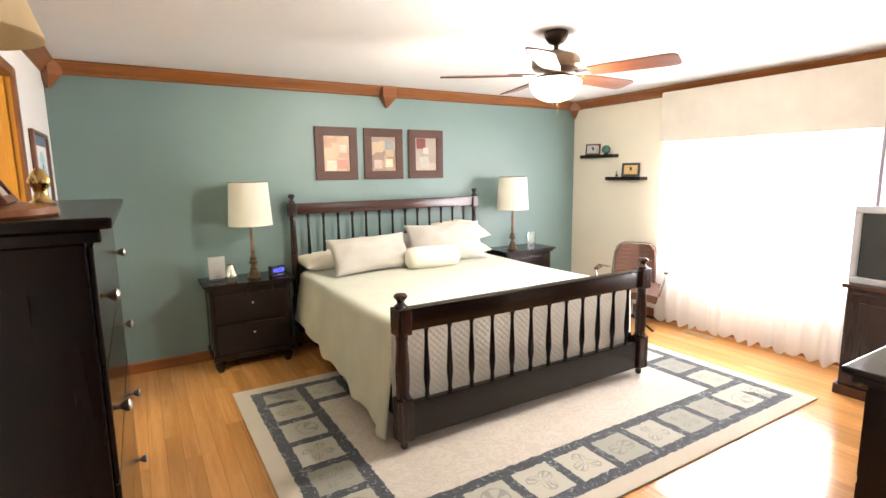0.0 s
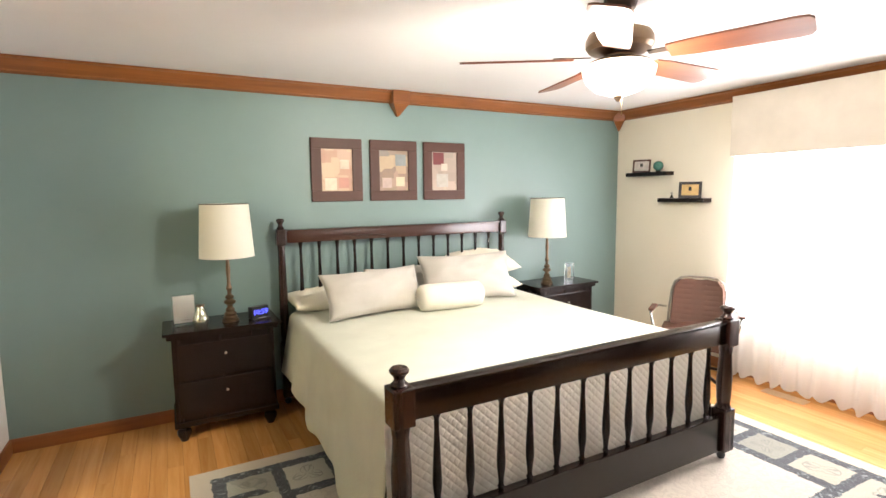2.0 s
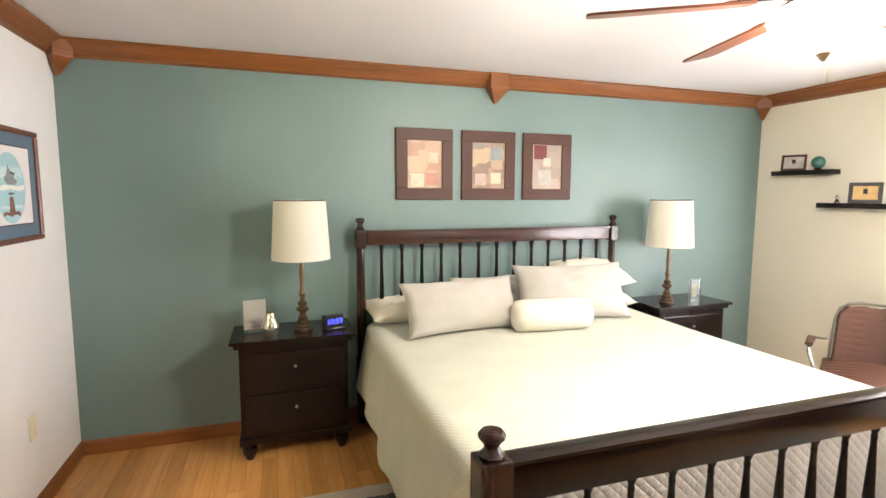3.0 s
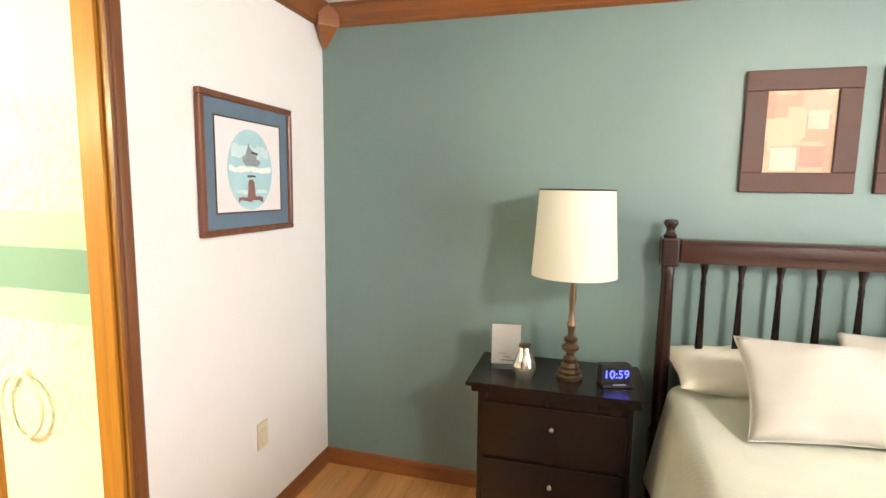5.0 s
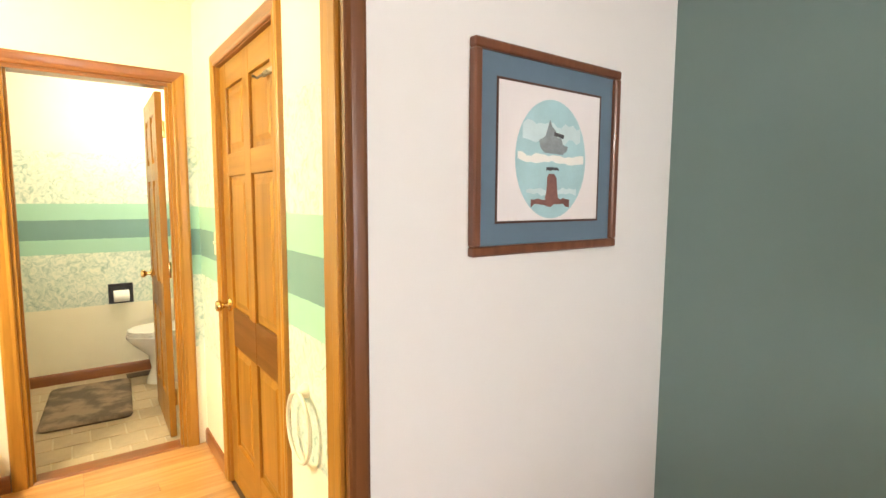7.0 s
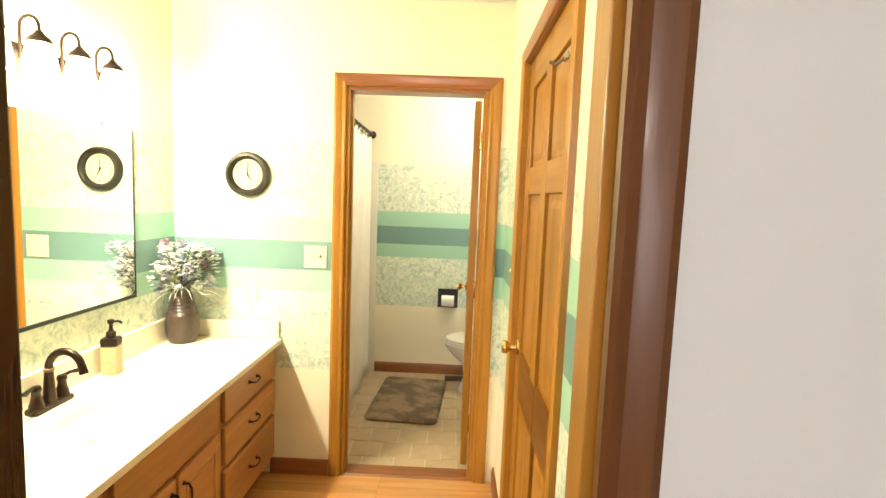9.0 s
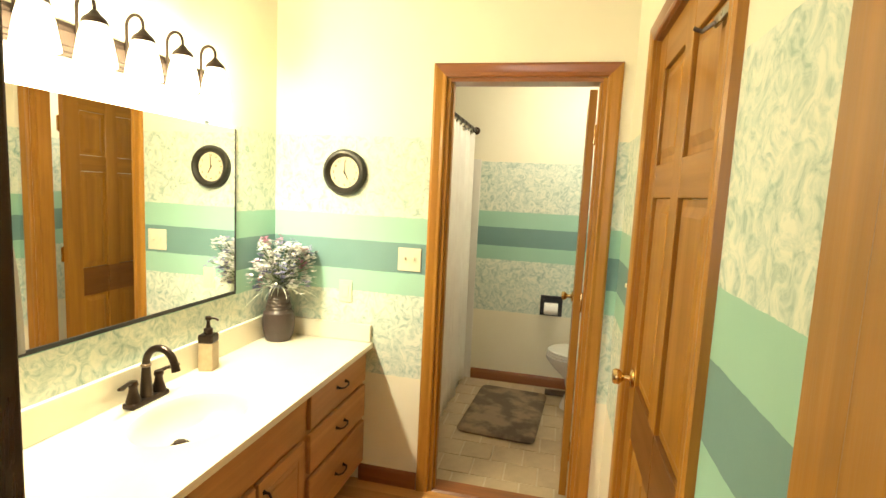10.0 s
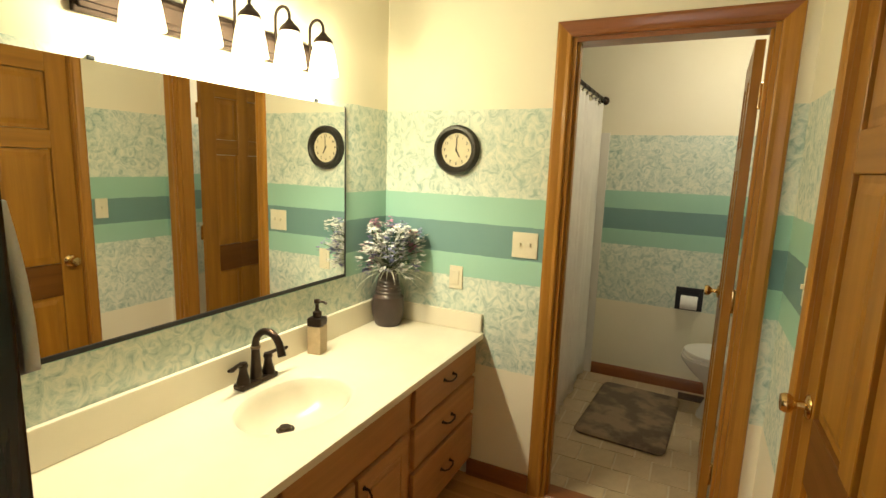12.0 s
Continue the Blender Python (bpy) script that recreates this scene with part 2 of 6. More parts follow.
LEATHER = plain("brown_vinyl", (0.095, 0.042, 0.026), 0.48, vary=0.18, scale=12, fine=220, relief=0.15, spec=0.3)
MARBLE = plain("cream_cultured_marble", (0.80, 0.735, 0.575), 0.22, vary=0.04, scale=7, relief=0.0)
PORCELAIN = plain("white_porcelain", (0.80, 0.775, 0.71), 0.12, vary=0.02, relief=0.0)
IVORY = plain("ivory_plastic", (0.74, 0.68, 0.50), 0.4, vary=0.04, scale=30)
OFF_WHITE = plain("off_white_card", (0.85, 0.84, 0.80), 0.6, vary=0.04, scale=20)
CURTAIN_CLOTH = cloth("white_shower_curtain", (0.80, 0.78, 0.72), fold=0.2)
TOWEL_CLOTH = cloth("white_terry", (0.80, 0.79, 0.78), weave=260, fold=0.6)
MIRROR = plain("mirror_silver", (0.92, 0.92, 0.90), 0.0, metal=1.0, vary=0.0, relief=0.0)
for node in MIRROR.node_tree.nodes:
    if node.type == "MAP_RANGE":
        node.inputs["To Min"].default_value, node.inputs["To Max"].default_value = 0.0, 0.005
CLEAR = glass("clear_glass")
FROSTED_LIT = glow("lit_frosted_glass", (1.0, 0.88, 0.66), 9.0)
FAN_GLASS = glow("lit_bowl_glass", (1.0, 0.88, 0.72), 7.0)
GREY_PLASTIC = plain("silver_grey_plastic", (0.42, 0.42, 0.44), 0.4, vary=0.06, scale=20)
SCREEN = plain("dark_tv_screen", (0.035, 0.042, 0.048), 0.12, vary=0.1, relief=0.0)
TEAL_BALL = plain("green_marbled_glass", (0.05, 0.17, 0.13), 0.2, vary=0.5, scale=25)
BLUE_MAT = plain("slate_blue_mat_board", (0.115, 0.175, 0.235), 0.8, vary=0.08, scale=10)
PURPLE_TRIM = plain("grey_violet_metal", (0.20, 0.18, 0.24), 0.4, vary=0.1)
TILE = plain("beige_floor_tile", (0.52, 0.40, 0.245), 0.4, vary=0.35, scale=5, fine=90, relief=0.1)
GROUT = plain("tile_grout", (0.60, 0.52, 0.37), 0.85, vary=0.1, scale=20)
MAT_PILE = plain("taupe_bath_mat_pile", (0.23, 0.165, 0.105), 0.95, vary=0.7, scale=7.0, fine=230, relief=1.0)
for node in MAT_PILE.node_tree.nodes:
    if node.type == "VALTORGB":
        node.color_ramp.elements[0].position, node.color_ramp.elements[1].position = 0.44, 0.60
VENT_METAL = plain("bronze_vent", (0.10, 0.065, 0.04), 0.45, metal=0.4)
TAN_VENT = plain("tan_vent", (0.42, 0.28, 0.15), 0.45, metal=0.2)

# ---- mesh helpers ----
def mesh_object(name, bm, mats, smooth=None):
    me = bpy.data.meshes.new(name)
    bm.normal_update()
    bm.to_mesh(me)
    bm.free()
    for m in mats if isinstance(mats, (list, tuple)) else [mats]:
        me.materials.append(m)
    if smooth is not None:
        me.polygons.foreach_set("use_smooth", [True] * len(me.polygons))
        me.set_sharp_from_angle(angle=radians(smooth))
    return new(name, me)


def part(name, bm, mats, parent, label="", smooth=None, at=None):
    ob = mesh_object(name, bm, mats, smooth)
    ob.parent = parent
    if at is not None:
        ob.matrix_basis = at
    if label:
        tagged(ob, label)
    return ob


def thing(name, m, label, category, group="", kind=""):
    ob = new(name)
    ob.matrix_basis = m
    ob.empty_display_size = 0.05
    return tagged(ob, label, category, group, kind)


def whole(name, bm, mats, label, category, smooth=None, at=None, kind="", group=""):
    ob = mesh_object(name, bm, mats, smooth)
    if at is not None:
        ob.matrix_basis = at
    return tagged(ob, label, category, group, kind)


def box(x0, x1, y0, y1, z0, z1, bevel=0.0, bm=None, segs=2):
    b = bmesh.new()
    bmesh.ops.create_cube(b, size=1)
    for v in b.verts:
        v.co = Vector(((x0 + x1) / 2 + v.co.x * (x1 - x0), (y0 + y1) / 2 + v.co.y * (y1 - y0), (z0 + z1) / 2 + v.co.z * (z1 - z0)))
    if bevel:
        bmesh.ops.bevel(b, geom=b.edges[:], offset=bevel, segments=segs, affect="EDGES", profile=0.6)
    return join(bm, b) if bm else b


def join(bm, other, m=None):
    if m is not None:
        other.transform(m)
    me = bpy.data.meshes.new("tmp")
    other.to_mesh(me)
    other.free()
    bm.from_mesh(me)
    bpy.data.meshes.remove(me)
    return bm


def lathe(profile, segs=24, bm=None, m=None):
    """A turned shape round z from (radius, height) pairs."""
    b = bmesh.new()
    rings = []
    for r, z in profile:
        if r < 1e-5:
            rings.append([b.verts.new((0, 0, z))])
        else:
            rings.append([b.verts.new((r * math.cos(2 * math.pi * k / segs), r * math.sin(2 * math.pi * k / segs), z)) for k in range(segs)])
    for lo, hi in zip(rings, rings[1:]):
        for k in range(segs):
            j = (k + 1) % segs
            if len(lo) == 1 and len(hi) == 1:
                continue
            if len(lo) == 1:
                b.faces.new((lo[0], hi[j], hi[k]))
            elif len(hi) == 1:
                b.faces.new((lo[k], lo[j], hi[0]))
            else:
                b.faces.new((lo[k], lo[j], hi[j], hi[k]))
    for end in (rings[0], rings[-1]):
        if len(end) > 1:
            b.faces.new(end)
    bmesh.ops.recalc_face_normals(b, faces=b.faces)
    if m is not None:
        b.transform(m)
    return join(bm, b) if bm else b


def tube(points, r, segs=10, bm=None, closed=False):
    """A round bar along points."""
    b = bmesh.new()
    pts = [Vector(p) for p in points]
    rings, up = [], Vector((0.13, 0.27, 0.95))
    for k, p in enumerate(pts):
        if closed:
            d = (pts[(k + 1) % len(pts)] - pts[k - 1]).normalized()
        else:
            d = (pts[min(k + 1, len(pts) - 1)] - pts[max(k - 1, 0)]).normalized()
        if abs(d.dot(up)) > 0.97:
            up = Vector((0.9, 0.3, 0.1))
        a = d.cross(up).normalized()
        up = a.cross(d).normalized()
        rr = r[k] if isinstance(r, (list, tuple)) else r
        rings.append([b.verts.new(p + rr * (math.cos(2 * math.pi * i / segs) * a + math.sin(2 * math.pi * i / segs) * up)) for i in range(segs)])
    pairs = list(zip(rings, rings[1:])) + ([(rings[-1], rings[0])] if closed else [])
    for lo, hi in pairs:
        for i in range(segs):
            j = (i + 1) % segs
            b.faces.new((lo[i], lo[j], hi[j], hi[i]))
    if not closed:
        b.faces.new(rings[0])
        b.faces.new(rings[-1])
    bmesh.ops.recalc_face_normals(b, faces=b.faces)
    return join(bm, b) if bm else b


def prism(outline, along, length, bm=None):
    """An outline of (a, b) pairs swept along an axis; 'x': (y, z), 'y': (x, z), 'z': (x, y)."""
    b = bmesh.new()
    put = {"x": lambda p, t: (t, p[0], p[1]), "y": lambda p, t: (p[0], t, p[1]), "z": lambda p, t: (p[0], p[1], t)}[along]
    ends = [[b.verts.new(put(p, t)) for p in outline] for t in length]
    for k in range(len(outline)):
        j = (k + 1) % len(outline)
        b.faces.new((ends[0][k], ends[0][j], ends[1][j], ends[1][k]))
    b.faces.new(ends[0])
    b.faces.new(ends[1])
    bmesh.ops.recalc_face_normals(b, faces=b.faces)
    return join(bm, b) if bm else b


def sheet(fn, nu, nv, thick=0.0):
    """A grid of points fn(u, v), u and v from 0 to 1, with some thickness."""
    b = bmesh.new()
    vs = [[b.verts.new(fn(i / nu, j / nv)) for j in range(nv + 1)] for i in range(nu + 1)]
    for i in range(nu):
        for j in range(nv):
            b.faces.new((vs[i][j], vs[i + 1][j], vs[i + 1][j + 1], vs[i][j + 1]))
    bmesh.ops.recalc_face_normals(b, faces=b.faces)
    if thick:
        bmesh.ops.solidify(b, geom=b.faces[:], thickness=thick)
    return b


def frame_bar(x0, x1, z0, z1, w, y0, y1, bevel=0.003, bm=None):
    """A rectangular frame in the xz plane."""
    b = bm or bmesh.new()
    for q in ((x0, x1, z1 - w, z1), (x0, x1, z0, z0 + w), (x0, x0 + w, z0 + w, z1 - w), (x1 - w, x1, z0 + w, z1 - w)):
        box(q[0], q[1], y0, y1, q[2], q[3], bevel, b, 1)
    return b


def wall(name, axis, near, far, a0, a1, z0, z1, holes, mats, label):
    """A wall slab between near and far on an axis, from a0 to a1 along the other; holes of (a0, a1, z0, z1).
    mats: for the near face, the far face, and the reveals."""
    us = sorted({a0, a1, *(v for h in holes for v in h[:2])})
    zs = sorted({z0, z1, *(v for h in holes for v in h[2:])})
    solid = lambda i, j: 0 <= i < len(us) - 1 and 0 <= j < len(zs) - 1 and not any(
        h[0] < (us[i] + us[i + 1]) / 2 < h[1] and h[2] < (zs[j] + zs[j + 1]) / 2 < h[3] for h in holes)
    b = bmesh.new()
    put = (lambda w, u, z: (w, u, z)) if axis == "x" else (lambda w, u, z: (u, w, z))

    def quad(pts, mat):
        b.faces.new([b.verts.new(p) for p in pts]).material_index = mat

    for i in range(len(us) - 1):
        for j in range(len(zs) - 1):
            if not solid(i, j):
                continue
            u, v, s, t = us[i], us[i + 1], zs[j], zs[j + 1]
            for w, mat in ((near, 0), (far, 1)):
                quad([put(w, u, s), put(w, v, s), put(w, v, t), put(w, u, t)], mat)
            for q, di, dj in (((u, u, s, t), -1, 0), ((v, v, s, t), 1, 0), ((u, v, s, s), 0, -1), ((u, v, t, t), 0, 1)):
                if not solid(i + di, j + dj):
                    p, r, s2, t2 = q
                    quad([put(near, p, s2), put(near, r, t2), put(far, r, t2), put(far, p, s2)], 2)
    bmesh.ops.remove_doubles(b, verts=b.verts, dist=1e-5)
    bmesh.ops.recalc_face_normals(b, faces=b.faces)
    return tagged(mesh_object(name, b, mats), label, "wall", kind="structure")


# ---- the shell ----
HB = 2.46                     # bathroom ceiling
H = 2.328                      # ceiling
EX, NY = 5.04, 5.77           # bedroom's east and north walls
D0, D1, DH = 3.86, 4.596, 2.04  # doorway to the bathroom
BW, BS, BN = -2.185, 3.015, 4.718  # vanity room's west, south and north walls
T0, T1, TH = 3.895, 4.607, 2.04  # doorway to the toilet room
TW, TN = -3.84, 5.175                    # toilet room's west wall
C0, C1 = -1.66, -0.82         # closet door
WY0, WY1, WZ0, WZ1 = 2.85, 4.42, 0.56, 1.86  # window

wall("wall_north", "y", NY, NY + 0.12, -0.12, EX + 0.12, 0, H, [], [GREEN_WALL, WHITE_WALL, WHITE_WALL], "sage green painted accent wall behind the bed")
wall("wall_east", "x", EX, EX + 0.16, 1.18, NY, 0, H, [(WY0, WY1, WZ0, WZ1)], [CREAM_WALL, WHITE_WALL, WHITE_WALL], "cream painted wall with a wide window")
wall("wall_west", "x", 0.0, -0.12, -2.6, NY, 0, HB + 0.08, [(D0, D1, 0, DH)], [WHITE_WALL, SPONGED, WHITE_WALL], "white painted wall with a doorway to the bathroom")
wall("wall_south", "y", 1.30, 1.18, 1.35, EX, 0, H, [], [WHITE_WALL, WHITE_WALL, WHITE_WALL], "plain white painted bedroom wall")
wall("wall_entry_side", "x", 1.35, 1.47, -2.6, 1.18, 0, H, [], [WHITE_WALL, WHITE_WALL, WHITE_WALL], "plain white painted entry wall")
wall("wall_entry_end", "y", -2.6, -2.72, -0.12, 1.47, 0, H, [], [WHITE_WALL, WHITE_WALL, WHITE_WALL], "plain white painted entry wall")
wall("wall_bath_west", "x", BW, BW - 0.11, BS, BN + 0.1, 0, HB, [(T0, T1, 0, TH)], [SPONGED, SPONGED, WHITE_WALL], "sponged and striped green wall with a doorway to the toilet")
wall("wall_bath_south", "y", BS, BS - 0.1, TW - 0.1, -0.12, 0, HB, [], [SPONGED, SPONGED, SPONGED], "sponged and striped green wall behind the mirror")
wall("wall_bath_north", "y", BN, BN + 0.11, BW, -0.12, 0, HB, [(C0, C1, 0, TH)], [SPONGED, SPONGED, WHITE_WALL], "sponged and striped green wall with a closet door")
wall("wall_toilet_west", "x", TW, TW - 0.1, BS, TN + 0.1, 0, HB, [], [SPONGED, SPONGED, SPONGED], "sponged and striped green wall beside the toilet")
wall("wall_toilet_north", "y", TN, TN + 0.1, TW, BW - 0.11, 0, HB, [], [SPONGED, SPONGED, SPONGED], "sponged and striped green toilet room wall")
wall("wall_toilet_east", "x", BW - 0.11, BW, BN + 0.11, TN, 0, HB, [], [SPONGED, SPONGED, SPONGED], "plain toilet room wall")
b = box(C0 - 0.1, C1 + 0.1, BN + 0.125, BN + 0.2, 0, TH + 0.1)
whole("closet_backing", b, WHITE_WALL, "plain white wall behind the closet door", "wall", kind="structure")

for nm, z, q, lab in (("ceiling_bedroom", H, (0.0, EX + 0.16, -2.72, NY + 0.12), "white textured bedroom ceiling"),
                   ("ceiling_bath", HB, (TW - 0.1, -0.12, BS - 0.1, TN + 0.1), "white painted bathroom ceiling")):
    whole(nm, box(*q, z, z + 0.08), CEILING_PAINT, lab, "ceiling", kind="structure")

# subfloor under the boards and tiles
SUB = plain("dark_board_joint", (0.13, 0.065, 0.022), 0.8)
floor = whole("floor_bedroom", box(-0.12, EX + 0.16, -2.72, NY + 0.12, -0.06, -0.012), SUB, "honey-coloured oak strip floor", "floor", kind="structure")
floor_bath = whole("floor_vanity_room", box(BW - 0.055, -0.12, BS - 0.1, BN + 0.11, -0.06, -0.012), SUB, "honey-coloured oak strip floor of the vanity room", "floor", kind="structure")
floor_tile = whole("floor_toilet_room", box(TW - 0.1, BW - 0.055, BS - 0.1, TN + 0.1, -0.06, -0.004), GROUT, "beige ceramic tile floor with pale grout", "floor", kind="structure")

# ---- trim ----
def crown_profile(s):
    """(out from wall, z) of the crown moulding."""
    return [(0, H - 0.002), (0.080 * s, H - 0.002), (0.080 * s, H - 0.014), (0.066 * s, H - 0.020), (0.056 * s, H - 0.036), (0.034 * s, H - 0.060), (0.023 * s, H - 0.072), (0.023 * s, H - 0.080), (0.010 * s, H - 0.086), (0, H - 0.092)]


for nm, along, base, s, span, m in (("trim_crown_north", "x", NY, -1, (0.0, EX), OAK_TRIM), ("trim_crown_east", "y", EX, -1, (1.30, NY), OAK_TRIM_Y),
                                    ("trim_crown_west", "y", 0.0, 1, (-2.6, NY), OAK_TRIM_Y), ("trim_crown_south", "x", 1.30, 1, (1.35, EX), OAK_TRIM)):
    b = prism([(base + o, z) for o, z in crown_profile(s)], along, span)
    whole(nm, b, m, "stained oak crown moulding along the ceiling", "crown moulding", kind="structure", smooth=25)


def crown_block(m, label, w=0.07, out=0.098):
    t = thing("crown_block", m, label, "corner block", "blocks of the crown moulding", "structure")
    part("block", box(-w, w, -out, 0, 2.225, H - 0.001, 0.004), OAK_TRIM, t)
    b = bmesh.new()
    v = w - 0.005
    top = [b.verts.new(p) for p in ((-v, 0, 2.225), (-v, -out + 0.005, 2.225), (v, -out + 0.005, 2.225), (v, 0, 2.225))]
    tip = [b.verts.new(p) for p in ((-0.008, 0, 2.136), (-0.008, -0.02, 2.139), (0.008, -0.02, 2.139), (0.008, 0, 2.136))]
    for k in range(4):
        b.faces.new((top[k], top[(k + 1) % 4], tip[(k + 1) % 4], tip[k]))
    b.faces.new(top)
    b.faces.new(tip)
    bmesh.ops.recalc_face_normals(b, faces=b.faces)
    part("drop_point", b, OAK_TRIM, t)
    return t


crown_block(pose(2.575, NY, 0), "stained oak block with a pointed drop on the crown")
for x, turn in ((0.0, 45), (EX, -45)):
    crown_block(pose(x + (0.02 if x == 0 else -0.02), NY - 0.02, 0, 0, 0, turn), "stained oak corner block with a pointed drop", 0.052, 0.085)

BASE = [(0, 0), (0.014, 0), (0.014, 0.065), (0.010, 0.078), (0.004, 0.085), (0, 0.085)]
n_base = 0
for along, base, s, spans, m in (("x", NY, -1, [(0, EX)], OAK_TRIM), ("y", EX, -1, [(1.30, NY)], OAK_TRIM_Y), ("y", 0.0, 1, [(-2.6, D0 - 0.065), (D1 + 0.026, NY)], OAK_TRIM_Y),
                                 ("y", BW, 1, [(3.52, T0 - 0.065)], OAK_TRIM_Y), ("x", BN, -1, [(BW, C0 - 0.06), (C1 + 0.06, -0.12)], OAK_TRIM), ("y", TW, 1, [(3.82, TN)], OAK_TRIM_Y)):
    for span in spans:
        n_base += 1
        b = prism([(base + s * o, z) for o, z in BASE], along, span)
        whole("baseboard_%d" % n_base, b, m, "stained oak baseboard along the wall", "baseboard", kind="structure", smooth=25)


def casing(name, axis, face, s, a0, a1, top, label, w=0.06, left=True, leg=OAK_TRIM_Z):
    """Door casing round an opening, as a structure with two legs and a head."""
    t = thing(name, pose(0, 0, 0), label, "door casing", kind="structure")
    put = (lambda o, a, z: (face + s * o, a, z)) if axis == "x" else (lambda o, a, z: (a, face + s * o, z))
    prof = [(0, 0), (0.012, 0.0), (0.016, 0.006), (0.014, 0.018), (0.018, 0.030), (0.020, 0.046), (0.016, 0.056), (0.0, 0.06)]
    k = w / 0.06
    for nm, inner, sign in (("left_leg", a0, -1), ("right_leg", a1, 1)):
        b = bmesh.new()
        lo = [b.verts.new(put(o, inner + sign * d * k, 0)) for o, d in prof]
        hi = [b.verts.new(put(o, inner + sign * d * k, top + d * k)) for o, d in prof]
        for i in range(len(prof)):
            j = (i + 1) % len(prof)
            b.faces.new((lo[i], lo[j], hi[j], hi[i]))
        b.faces.new(lo), b.faces.new(hi)
        bmesh.ops.recalc_face_normals(b, faces=b.faces)
        part("casing_leg", b, leg, t, smooth=25)
    b = bmesh.new()
    lo = [b.verts.new(put(o, a0 - d * k, top + d * k)) for o, d in prof]
    hi = [b.verts.new(put(o, a1 + d * k, top + d * k)) for o, d in prof]
    for i in range(len(prof)):
        j = (i + 1) % len(prof)
        b.faces.new((lo[i], lo[j], hi[j], hi[i]))
    b.faces.new(lo), b.faces.new(hi)
    bmesh.ops.recalc_face_normals(b, faces=b.faces)
    part("casing_head", b, OAK_TRIM if axis == "y" else OAK_TRIM_Y, t, smooth=25)
    return t


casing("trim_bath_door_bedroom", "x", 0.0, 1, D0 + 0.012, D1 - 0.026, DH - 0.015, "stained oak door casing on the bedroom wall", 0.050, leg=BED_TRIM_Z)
casing("trim_toilet_door", "x", BW, 1, T0, T1, TH, "stained oak casing of the toilet doorway", 0.065)
casing("trim_closet_door", "y", BN, -1, C0, C1, TH, "stained oak casing of the closet door")
for nm, x0, x1, a0, a1, lab in (("trim_jamb_bath", -0.12, 0.0, D0, D1, "stained oak jamb lining of the bathroom doorway"), ("trim_jamb_toilet", BW - 0.11, BW, T0, T1, "stained oak jamb lining of the toilet doorway")):
    t = thing(nm, pose(0, 0, 0), lab, "door jamb", kind="structure")
    part("jamb_left", box(x0, x1, a0, a0 + 0.018, 0, DH, 0.001), OAK_TRIM_Z, t)
    part("jamb_right", box(x0, x1, a1 - 0.018, a1, 0, DH, 0.001), OAK_TRIM_Z, t)
    part("jamb_head", box(x0, x1, a0 + 0.018, a1 - 0.018, DH - 0.018, DH, 0.001), OAK_TRIM_Y, t)
    xm = (x0 + x1) / 2 + 0.035
    for q in ((a0 + 0.018, a0 + 0.03), (a1 - 0.03, a1 - 0.018)):
        part("door_stop", box(xm - 0.03, xm, q[0], q[1], 0, DH - 0.018, 0.002), OAK_TRIM_Z, t)


t = thing("trim_jamb_closet", pose(0, 0, 0), "stained oak jamb lining of the closet door", "door jamb", kind="structure")
part("jamb_left", box(C0 - 0.002, C0 + 0.003, BN - 0.002, BN + 0.108, 0, TH, 0), OAK_TRIM_Z, t)
part("jamb_right", box(C1 - 0.003, C1 + 0.002, BN - 0.002, BN + 0.108, 0, TH, 0), OAK_TRIM_Z, t)
part("jamb_head", box(C0 + 0.003, C1 - 0.003, BN - 0.002, BN + 0.108, TH - 0.004, TH + 0.001, 0), OAK_TRIM, t)

